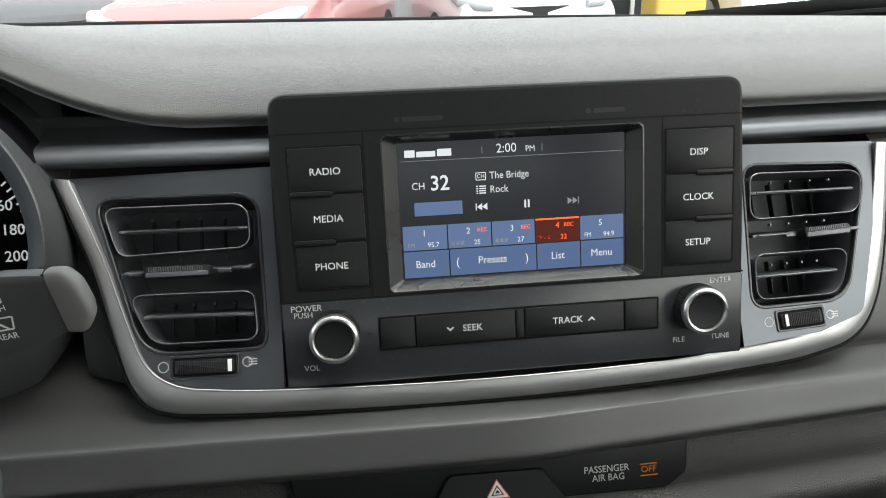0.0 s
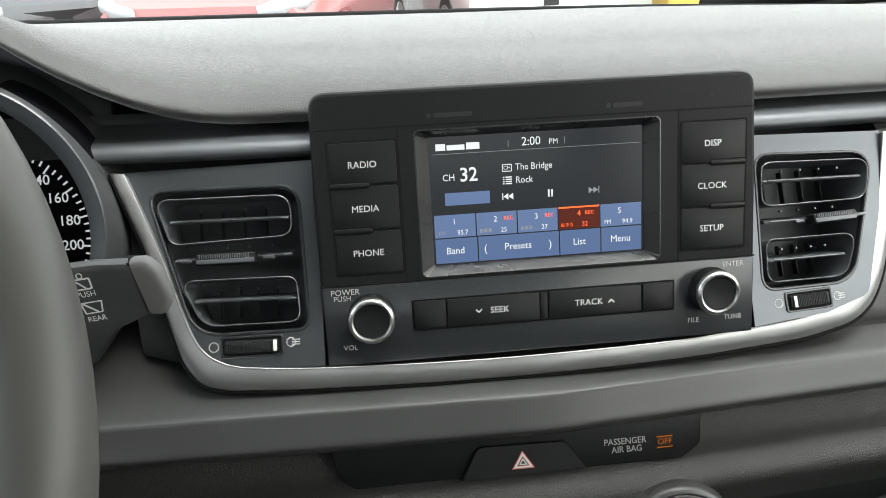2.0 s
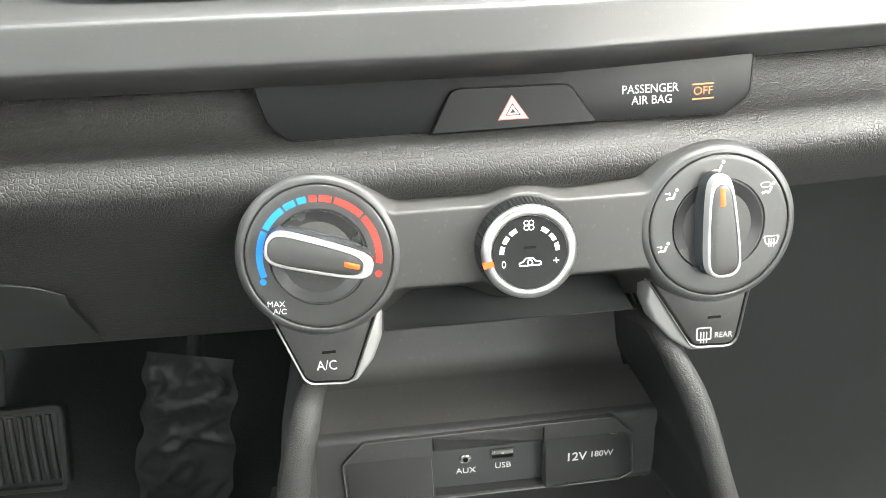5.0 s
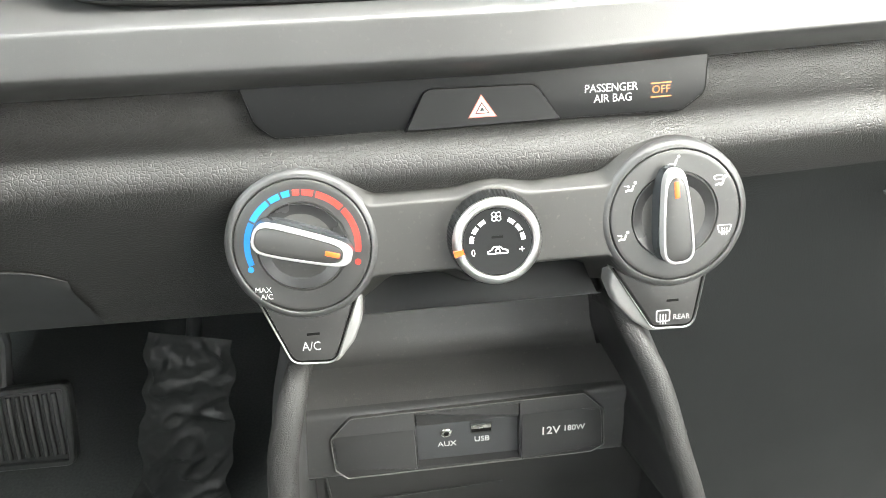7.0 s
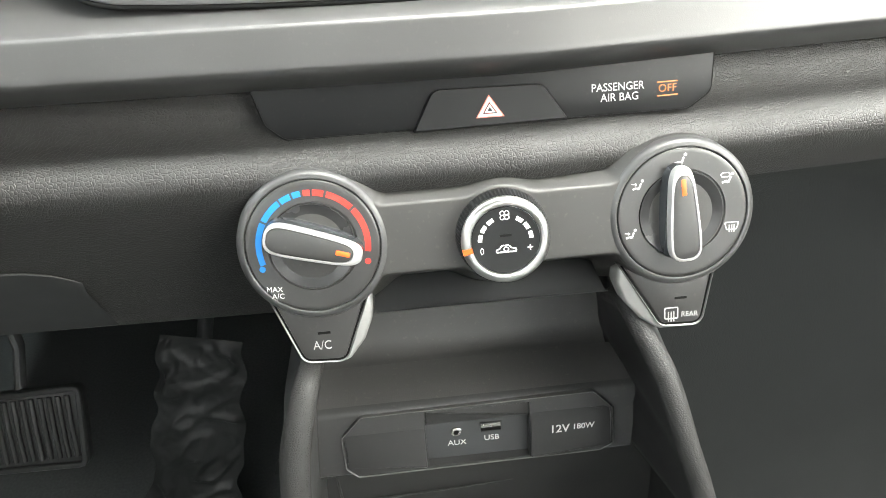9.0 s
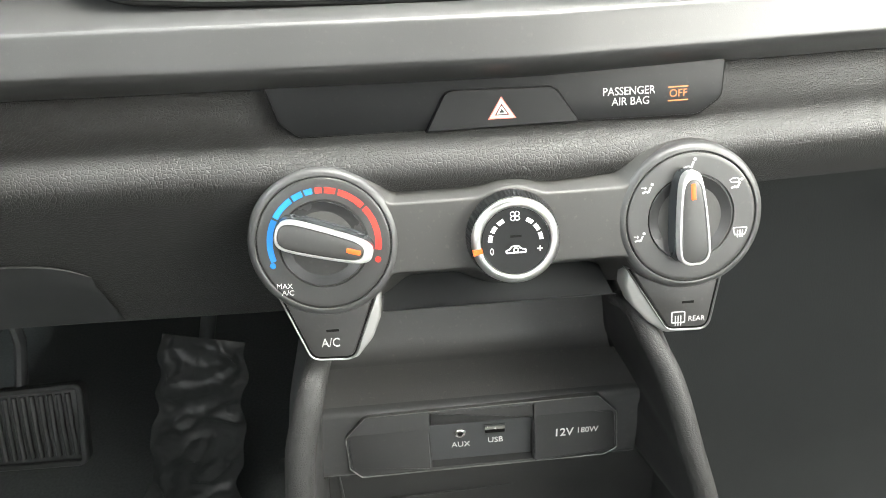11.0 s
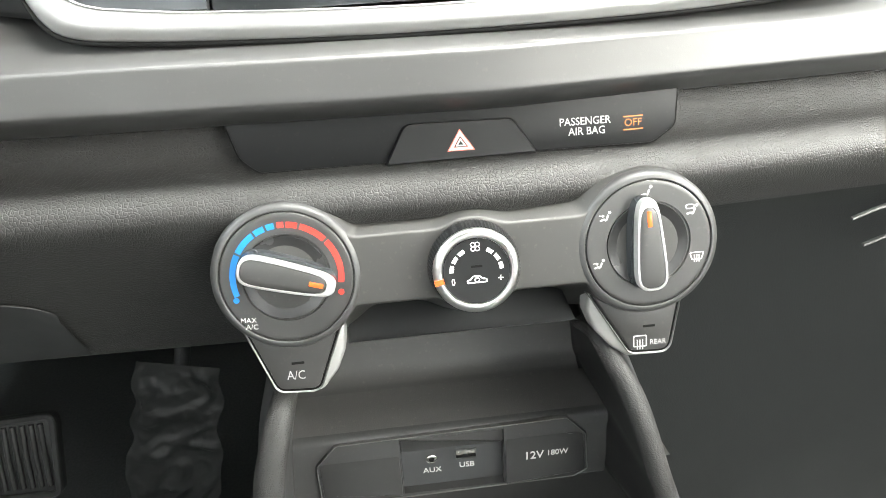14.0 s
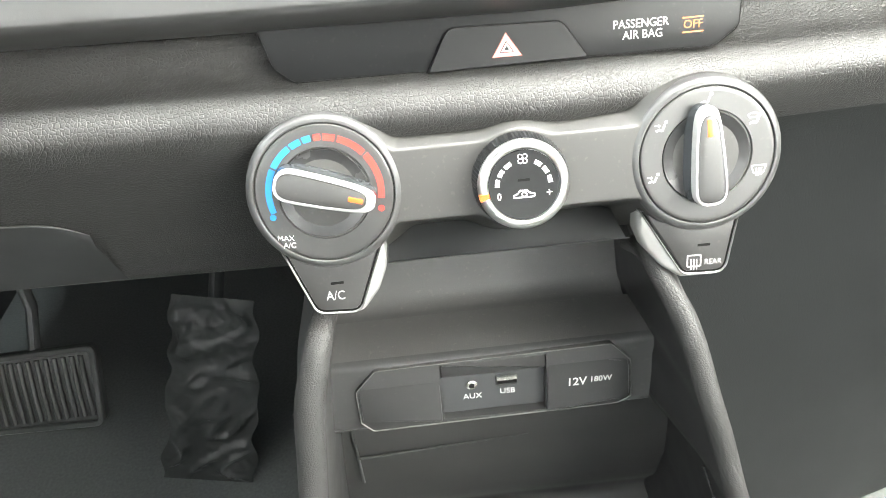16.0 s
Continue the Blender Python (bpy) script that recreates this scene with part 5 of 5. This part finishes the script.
# ---- steering column ----
solo("steering_column", oval_bar([(-0.352, 0.205, 0.948), (-0.352, 0.25, 0.935), (-0.352, 0.34, 0.900), (-0.352, 0.46, 0.870)], [(0.045, 0.04), (0.05, 0.04), (0.05, 0.04), (0.05, 0.04)]), PLASTIC, pose(0, 0, 0), "black plastic steering column cover", "column cover", "", "", 1)

# ---- ignition key ----
key = thing("ignition_key", pose(0, 0, 0), "steel ignition key with ring and clear plastic tag", "key")
KM = frame_at((-0.2085, 0.2500, 0.9030), 0.12, -0.35) @ pose(0, 0, 0, 0, 0, -6)
kb = part("key_head", plate_with_hole(rounded([(-7, -14, 4), (7, -14, 4), (9, 14, 4), (-9, 14, 4)], 5), rounded([(-2.6, -6, 1), (2.6, -6, 1), (2.6, 9, 1), (-2.6, 9, 1)], 3), -2.4, 2.4, 0.6), STEEL, key, "worn steel key bow")
kb.matrix_basis = KM
kt = part("key_back", rings([[(x, y, -2.3) for x, y in rrect(-7.5, -12, 8, 13, 3)], [(x, y, -2.0) for x, y in rrect(-7, -11, 7, 12, 3)]]), STEEL, key)
kt.matrix_basis = KM
part("key_cover", oval_bar([(-0.2135, 0.256, 0.9215), (-0.2150, 0.262, 0.923), (-0.225, 0.285, 0.927), (-0.265, 0.295, 0.925)], [(0.008, 0.005), (0.011, 0.009), (0.012, 0.010), (0.012, 0.012)]), DARK, key, "black key cover", 1)
ring_pts = [(-0.2105 + 0.0105 * math.cos(a) * 0.8, 0.247 + 0.006 * math.cos(a), 0.884 + 0.0125 * math.sin(a)) for a in [2 * math.pi * i / 40 for i in range(40)]]
P = [Vector(p) for p in ring_pts]
lv = []
for i, p in enumerate(P):
    d = (P[(i + 1) % 40] - P[i - 1]).normalized()
    s = d.cross(Vector((0.3, 1, 0))).normalized()
    u = s.cross(d)
    lv.append([p + s * 0.0009 * math.cos(a) + u * 0.0009 * math.sin(a) for a in [2 * math.pi * j / 8 for j in range(8)]])
part("split_ring", rings(lv + [lv[0]], False, False), CHROME, key, "thin steel split ring", 1)
TAG = surface("pale_plastic_tag", (0.22, 0.225, 0.2), 0.3, tone=0.15, tone_scale=60, grain=0.05)
tag_up = Vector((-0.0029, 0.0291, 0.0623)).normalized()
tag_face = Vector((0.5, -0.75, 0.43))
tag_face = (tag_face - tag_up * tag_face.dot(tag_up)).normalized()
tag_right = tag_up.cross(tag_face)
TM = Matrix((tag_right, tag_up, tag_face)).transposed().to_4x4()
TM.translation = Vector((-0.2058, 0.2346, 0.845)) - tag_right * 0.009
tg = part("tag", plate_with_hole(rounded([(-9, -37, 3), (9, -35, 3), (9, 34, 3), (-9, 34, 3)], 4), circle(-1, 28, 1.9, 16), -0.8, 0.8, 0.2), TAG, key, "milky plastic key tag")
tg.matrix_basis = TM
GREEN = surface("green_dot", (0.02, 0.16, 0.06), 0.5)
gd = part("tag_dot", slab(circle(0, -12, 2.2, 20), 0.8, 0.95, 0), GREEN, key, "green dot")
gd.matrix_basis = TM

# ---- knee panel and pedals ----
def skin_at(z):
    """The y of the lower dash skin at height z."""
    return float(np.interp(-z, [-q[1] for q in leather_line[8:15]], [q[0] for q in leather_line[8:15]]))


knee_line = [(-0.40, 0.337, 0.7990), (-0.33, 0.338, 0.8000), (-0.275, 0.3385, 0.7985), (-0.2515, 0.339, 0.7977), (-0.2370, 0.340, 0.7955), (-0.2270, 0.342, 0.7910), (-0.2195, 0.346, 0.7835)]
knee = thing("knee_panel", pose(0, 0, 0), "black plastic panel under the steering column", "dash panel")
kp = smooth_path(knee_line, 6)
part("panel", sheet([[tuple(p)] + [(p[0], skin_at(p[2] - d) - 0.0015, p[2] - d) for d in [(p[2] - 0.741) * f for f in (0.15, 0.4, 0.7, 1.0)]] for p in kp]), SHADE_PLASTIC, knee, "", 1, 80)
part("panel_edge", tube([tuple(p) for p in kp], 0.0007, None, 8, taper=[min(1.0, 0.25 + 0.05 * (len(kp) - i)) for i in range(len(kp))]), LEDGE, knee, "", 1)

brake = thing("brake_pedal", frame_at((-0.499, 0.62, 0.402), 0.45, 0.0) @ pose(0, 0, 0, 0, 0, 1), "black ribbed rubber brake pedal", "pedal")
bp = rounded([(-74, -46, 12), (66, -50, 12), (74, 46, 12), (-72, 44, 12)], 6)
part("pad", slab(bp, -10, 0, 3), RUBBER, brake)
part("pad_border", hoop(bp, inset(bp, 7), -2, 4, 1.5), RUBBER, brake, "raised rubber border")
for k in range(13):
    x = -60 + k * 9.6
    part("rib", tube([(x, -36, 1.0), (x + 0.5, 0, 2.2), (x + 1, 35, 1.0)], 3.0, 3.0, 10, (1, 0, 0)), RUBBER, brake)
part("pedal_arm", tube([(0, 20, -10), (6, 90, -20), (10, 220, 20), (12, 372, 20)], 9, 6, 10, (1, 0, 0)), DARK, brake)

gas = thing("accelerator_pedal", frame_at((-0.303, 0.595, 0.395), 0.30, 0.0) @ pose(0, 0, 0, 0, 0, -12), "black accelerator pedal wrapped in crinkled clear film", "pedal")
gp = rounded([(-40, -108, 14), (38, -108, 14), (30, 100, 14), (-28, 100, 14)], 6)
part("pad", slab(gp, -16, 0, 4), RUBBER, gas)
FILM = surface("crinkled_dark_film", (0.03, 0.032, 0.032), 0.34, tone=0.25, wear=0.05, specular=0.3)
rows = []
for i in range(90):
    row = []
    for j in range(40):
        x, y = (-50 + j * 2.56) * (1.04 - i * 0.0024 + 0.16 * noise.noise(Vector((i * 0.09, j // 20, 1.5)))), -114 + i * 2.58
        p = Vector((x * 0.02, y * 0.02, 2.0))
        fold = abs(noise.noise(Vector((x * 0.018 + y * 0.006, y * 0.032 - x * 0.016, 5.0))))
        fine = abs(noise.noise(Vector((x * 0.05 - y * 0.02, y * 0.075 + x * 0.03, 9.0))))
        q = noise.noise(p) * 6 + max(0.0, 0.2 - fold) * 24 + max(0.0, 0.16 - fine) * 9
        edge = min(1.0, min(i, 89 - i, j, 39 - j) / 4)
        row.append((x, y, 2.0 + max(-1.5, q) * edge))
    rows.append(row)
part("film", sheet(rows), FILM, gas, "crinkled glossy film", MM, 60)
part("pedal_arm", tube([(0, 110, -10), (2, 180, -10), (6, 260, 40)], 10, 8, 10, (1, 0, 0)), DARK, gas)

# ---- glove box lid with its grip marks ----
glove = thing("glove_box", pose(0, 0, 0), "dark glove box lid with moulded grip", "glove box")
GLOVE = surface("glove_box_plastic", (0.0118, 0.0128, 0.0132), 0.55, tone=0.12, tone_scale=12, grain=0.1, grain_scale=2400, pebble=0.16, pebble_scale=420, specular=0.25)
glove_line = leather_line[:12] + [(0.3430, 0.7800), (0.350, 0.740), (0.359, 0.67), (0.369, 0.59), (0.379, 0.50), (0.388, 0.42), (0.401, 0.31), (0.42, 0.284), (0.5, 0.276)]
part("lid", sheet([section(x, glove_line)[50:] for x in along(0.062, 0.7, 32)]), GLOVE, glove, "", 1, 80)
for pts in ([(0.188, 0.3385, 0.800), (0.206, 0.3398, 0.8055), (0.24, 0.3430, 0.8105), (0.30, 0.3495, 0.8125)], [(0.219, 0.3420, 0.8010), (0.24, 0.3440, 0.8045), (0.30, 0.3500, 0.8055)], [(0.202, 0.3420, 0.7800), (0.225, 0.3440, 0.7850), (0.30, 0.3515, 0.7880)]):
    part("grip_edge", tube([tuple(p) for p in smooth_path(pts, 6)], 0.0013, 0.0010, 8), PLASTIC, glove, "", 1)

# ---- cabin shell ----
# Headliner is out of view; its cool tone is set for reflections and fill.
CLOTH = surface("grey_headliner", (0.30, 0.307, 0.315), 0.9, tone=0.08, grain=0.4, grain_scale=1200)
BODY = surface("dark_door_card", (0.05, 0.05, 0.052), 0.6, tone=0.1, grain=0.2, grain_scale=1500)


def wall_box(name, x0, y0, z0, x1, y1, z1, mtl, label, category="cabin"):
    return solo(name, box(x0, y0, z0, x1, y1, z1, 0), mtl, pose(0, 0, 0), label, category, "", "structure", 1)


wall_box("floor", -0.74, -1.7, 0.24, 0.74, 1.1, 0.28, CARPET, "dark grey carpet cabin floor", "floor")
wall_box("wall_front", -0.74, 1.02, 0.28, 0.74, 1.10, 0.98, CARPET, "dark grey carpeted bulkhead under the dash", "wall")
# Unseen roof edge and rear wall height are set to shape the light.
wall_box("ceiling", -0.74, -1.75, 1.44, 0.74, 0.23, 1.47, CLOTH, "unseen grey cloth headliner", "ceiling")
wall_box("wall_back", -0.74, -1.75, 0.28, 0.74, -1.70, 1.29, BODY, "unseen dark rear cabin wall", "wall")
for s, nm in ((-1, "door_1"), (1, "door_2")):
    # Driver's door stands higher than the passenger's to block low light.
    wall_box(nm, min(s * 0.70, s * 0.74), -1.7, 0.28, max(s * 0.70, s * 0.74), 1.02, 0.99 if s > 0 else 1.10, BODY, "unseen dark car door card below the window", "door")
    pil = tube([(s * 0.74, 0.86, 1.00), (s * 0.68, 0.53, 1.22), (s * 0.60, 0.21, 1.44)], 0.035, 0.03, 12)
    tagged(part("pillar_front", pil, BODY, None, "dark windscreen pillar", 1), "", "pillar", "", "structure")
    if s < 0:
        wall_box("wall_left", -0.735, -1.695, 1.372, -0.695, -0.55, 1.438, BODY, "unseen dark cabin side above the rear door", "wall")
    pil = tube([(s * 0.73, -0.55, 0.98), (s * 0.66, -0.60, 1.22), (s * 0.60, -0.62, 1.44)], 0.05, 0.03, 12)
    tagged(part("pillar_middle", pil, BODY, None, "dark middle pillar", 1), "", "pillar", "", "structure")
    pil = tube([(s * 0.73, -1.65, 1.0), (s * 0.66, -1.58, 1.22), (s * 0.60, -1.5, 1.44)], 0.09, 0.03, 12)
    tagged(part("pillar_rear", pil, BODY, None, "dark rear pillar", 1), "", "pillar", "", "structure")
# Unseen cowl, added to keep sky light out of the footwell.
solo("cowl", sheet([[(x, 0.76, 1.030), (x, 0.95, 1.02), (x, 1.12, 0.98)] for x in along(-0.74, 0.74, 6)], 0.01), RUBBER, pose(0, 0, 0), "unseen black plastic cowl below the windscreen", "cowl", "", "structure", 1)
GLASS = bpy.data.materials.new("windscreen_glass")
GLASS.use_nodes = True
gn, gk = GLASS.node_tree.nodes, GLASS.node_tree.links
gn.remove(gn["Principled BSDF"])
clear, shine, amount, both = gn.new("ShaderNodeBsdfTransparent"), gn.new("ShaderNodeBsdfGlossy"), gn.new("ShaderNodeLayerWeight"), gn.new("ShaderNodeMixShader")
clear.inputs["Color"].default_value = (0.92, 0.92, 0.925, 1)
shine.inputs["Roughness"].default_value = 0.01
steep, least = gn.new("ShaderNodeMath"), gn.new("ShaderNodeMath")
steep.operation, least.operation = "POWER", "MULTIPLY_ADD"
steep.inputs[1].default_value = 5.0
least.inputs[1].default_value, least.inputs[2].default_value = 0.92, 0.07
gk.new(amount.outputs["Facing"], steep.inputs[0])
gk.new(steep.outputs[0], least.inputs[0])
gk.new(least.outputs[0], both.inputs[0])
gk.new(clear.outputs[0], both.inputs[1])
gk.new(shine.outputs[0], both.inputs[2])
gk.new(both.outputs[0], gn["Material Output"].inputs[0])
screen_rows = []
for q in along(0, 1, 8):
    screen_rows.append([(x * (1 - 0.17 * q), 0.80 - 0.54 * q - 0.10 * x * x + 0.03 * math.sin(math.pi * q), 1.04 + 0.41 * q) for x in along(-0.70, 0.70, 16)])
pane = solo("window_1", sheet(screen_rows), GLASS, pose(0, 0, 0), "clear sloping windscreen", "windscreen", "", "structure", 1, 80)
pane.visible_shadow = False
solo("seal", sheet([[(x, pad_end(x) - 0.004, 1.0560 - 0.018 * x), (x, pad_end(x) + 0.004, 1.0625 - 0.018 * x), (x, pad_end(x) + 0.02, 1.0630 - 0.018 * x), (x, max(0.80 - 0.1 * x * x, pad_end(x) + 0.05), 1.038)] for x in along(-0.72, 0.74, 30)]), SEAL, pose(0, 0, 0), "black rubber seal at the windscreen's foot", "seal", "", "structure", 1)

# ---- outside ----
ASPHALT = surface("lot_asphalt", (0.09, 0.09, 0.092), 0.85, tone=0.25, tone_scale=1.5, grain=0.4, grain_scale=120)
solo("ground", sheet([[(x, y, 0.0) for x in along(-150, 150, 8)] for y in along(-60, 240, 8)]), ASPHALT, pose(0, 0, 0), "grey asphalt of a dealer's parking lot", "ground", "", "structure", 1)


def car_paint(name, base):
    return surface(name, base, 0.22, tone=0.03, coat=1.0, wear=0.05, specular=0.8)


TYRE = surface("tyre_rubber", (0.03, 0.03, 0.03), 0.8)
ALLOY = surface("alloy_rim", (0.55, 0.55, 0.56), 0.35, metal=0.9)
CARGLASS = surface("dark_car_glass", (0.03, 0.035, 0.04), 0.06, tone=0.05, wear=0.02)
LAMP = surface("clear_lamp", (0.5, 0.51, 0.53), 0.12, tone=0.08, wear=0.04)
TAIL = surface("red_taillight", (0.5, 0.02, 0.015), 0.15)
GRILLE = surface("black_grille", (0.015, 0.015, 0.016), 0.4)


def parked_car(m, paint, label, tall=1.0):
    """A parked hatchback, its nose at local -y."""
    c = thing("parked_car", m, label, "car", "cars parked in the lot")
    prof = [(-2.05, 0.45, 0.62, 0.80), (-2.02, 0.30, 0.74, 0.84), (-1.80, 0.24, 0.86, 0.87), (-1.1, 0.22, 0.97, 0.89), (-0.75, 0.22, 1.02, 0.90), (0.5, 0.22, 1.02, 0.90), (1.7, 0.24, 1.03, 0.88), (2.0, 0.32, 0.95, 0.84), (2.06, 0.45, 0.8, 0.78)]
    lv = []
    for y, lo, hi, hw in prof:
        hi *= tall
        sec = rounded([(-hw, lo, 0.08), (hw, lo, 0.08), (hw * 1.01, (lo + hi) * 0.55, 0.3), (hw * 0.92, hi, 0.14), (-hw * 0.92, hi, 0.14), (-hw * 1.01, (lo + hi) * 0.55, 0.3)], 4)
        lv.append([(x, y, z) for x, z in sec])
    part("body", rings(lv), paint, c, "", 1, 40)
    g = []
    for y, z, hw in ((-0.85, 1.0, 0.80), (-0.15, 1.40, 0.66), (0.2, 1.47, 0.63), (1.2, 1.45, 0.62), (1.65, 1.28, 0.64), (1.98, 1.0, 0.74)):
        z *= tall
        g.append([(-hw, y, 0.98 * tall), (-hw, y, 0.98 * tall + (z - 0.98 * tall) * 0.6), (-hw * 0.9, y, z), (0, y, z + 0.02), (hw * 0.9, y, z), (hw, y, 0.98 * tall + (z - 0.98 * tall) * 0.6), (hw, y, 0.98 * tall)])
    part("cabin_glass", sheet(g), CARGLASS, c, "dark windows", 1, 50)
    part("roof", sheet([[(-0.57, y, z * tall + 0.012), (0, y, z * tall + 0.045), (0.57, y, z * tall + 0.012)] for y, z in ((-0.12, 1.41), (0.2, 1.47), (1.2, 1.455), (1.6, 1.32))], 0.01), paint, c, "", 1, 50)
    for s in (-1, 1):
        hl = [(s * 0.50, -2.06, 0.70), (s * 0.66, -2.03, 0.72), (s * 0.80, -1.93, 0.76), (s * 0.86, -1.72, 0.80)]
        part("headlight", tube([(x, y, z * tall) for x, y, z in hl], 0.045, 0.07, 12, taper=[0.6, 1, 1, 0.3]), LAMP, c, "clear headlight", 1)
        part("mirror", tube([(s * 0.88, -0.62, 1.03 * tall), (s * 1.02, -0.60, 1.06 * tall)], 0.06, 0.08, 10), paint, c, "", 1)
        for y in (-1.28, 1.28):
            w = part("wheel", tube([(s * 0.70, y, 0.31), (s * 0.90, y, 0.31)], 0.31, 0.31, 28), TYRE, c, "", 1)
            part("wheel_rim", tube([(s * 0.86, y, 0.31), (s * 0.912, y, 0.31)], 0.21, 0.21, 24), ALLOY, w, "alloy rim", 1)
        part("taillight", tube([(s * 0.52, 2.05, 0.84 * tall), (s * 0.72, 2.02, 0.86 * tall), (s * 0.84, 1.86, 0.88 * tall)], 0.05, 0.08, 12, taper=[0.7, 1, 0.5]), TAIL, c, "red taillight", 1)
    part("grille", sheet([[(x, -2.055 + 0.06 * abs(x), z * tall) for z in (0.48, 0.58, 0.68)] for x in along(-0.45, 0.45, 8)], 0.02), GRILLE, c, "black grille", 1)
    part("bumper", tube([(-0.8, -1.95, 0.42), (-0.4, -2.09, 0.42), (0.4, -2.09, 0.42), (0.8, -1.95, 0.42)], 0.08, 0.10, 12), paint, c, "", 1)
    return c


parked_car(pose(-0.85, 7.9, 0, 0, 0, -14), car_paint("deep_red_paint", (0.32, 0.12, 0.115)), "deep red hatchback parked across the lot")
parked_car(pose(-4.15, 8.9, 0, 0, 0, 40), car_paint("black_paint", (0.03, 0.032, 0.036)), "black hatchback parked beside a red one")
parked_car(pose(1.5, 9.5, 0, 0, 0, 8), car_paint("silver_paint", (0.55, 0.57, 0.57)), "silver hatchback parked beside the red one")
parked_car(pose(5.8, 11.8, 0, 0, 0, 4), car_paint("white_paint", (0.75, 0.75, 0.74)), "white car parked beside a yellow box")
parked_car(pose(8.9, 12.6, 0, 0, 0, 75), car_paint("bright_red_paint", (0.5, 0.06, 0.04)), "bright red car parked beside a white one")
SIDING = surface("pale_siding", (0.62, 0.62, 0.6), 0.7, tone=0.08)
bld = thing("kiosk", pose(2.3, 11.6, 0), "low pale building with white-framed windows", "building")
part("wall", box(0, 0.1, 0, 5.2, 3.0, 2.3, 0), SIDING, bld, "", 1)
part("base", box(0, 0, 0, 5.2, 0.1, 0.22, 0), SIDING, bld, "", 1)
part("roof", box(-0.2, -0.2, 2.3, 5.4, 3.2, 2.45, 0), SIDING, bld, "", 1)
for k in range(13):
    pane_ = part("window", box(0.03 + k * 0.4, 0.04, 0.24, 0.37 + k * 0.4, 0.098, 2.1, 0), CARGLASS, bld, "", 1)
    part("mullion", box(0.37 + k * 0.4, 0.0, 0.22, 0.43 + k * 0.4, 0.098, 2.2, 0), SIDING, pane_, "white window bar", 1)
YELLOW = surface("yellow_paint", (0.6, 0.4, 0.08), 0.4)
# Plain box stands in for a yellow vehicle across the lot.
solo("yellow_vehicle_box", slab(rrect(-0.36, -0.3, 0.36, 0.3, 0.06), 0, 1.15, 0.05), YELLOW, pose(4.35, 10.2, 0), "bright yellow box standing in for a vehicle", "cabinet", "", "", 1)
GREENISH = surface("green_banner_cloth", (0.1, 0.42, 0.08), 0.7, tone=0.1)
banner = thing("banner", pose(7.9, 10.4, 0), "bright green feather banner on a pole", "banner")
part("pole", tube([(0, 0, 0), (0, 0, 3.2)], 0.03, 0.03, 10), GRILLE, banner, "", 1)
part("cloth", sheet([[(0.02 + q * (0.42 + 0.06 * math.sin(z * 2)), 0.05 * math.sin(z * 3 + q * 2), z) for q in (0, 0.25, 0.5, 0.75, 1.0)] for z in along(0.6, 3.1, 10)], 0.004), GREENISH, banner, "green cloth", 1, 60)
wiper = thing("wiper", pose(0, 0, 0), "black windscreen wiper at the foot of the glass", "wiper")
part("wiper_arm", tube([(0.36, 0.86, 1.036), (0.48, 0.82, 1.048), (0.62, 0.76, 1.054)], 0.008, 0.005, 10), SEAL, wiper, "", 1)
part("wiper_blade", tube([(0.30, 0.86, 1.044), (0.45, 0.83, 1.055), (0.66, 0.755, 1.060)], 0.005, 0.008, 10), SEAL, wiper, "", 1)
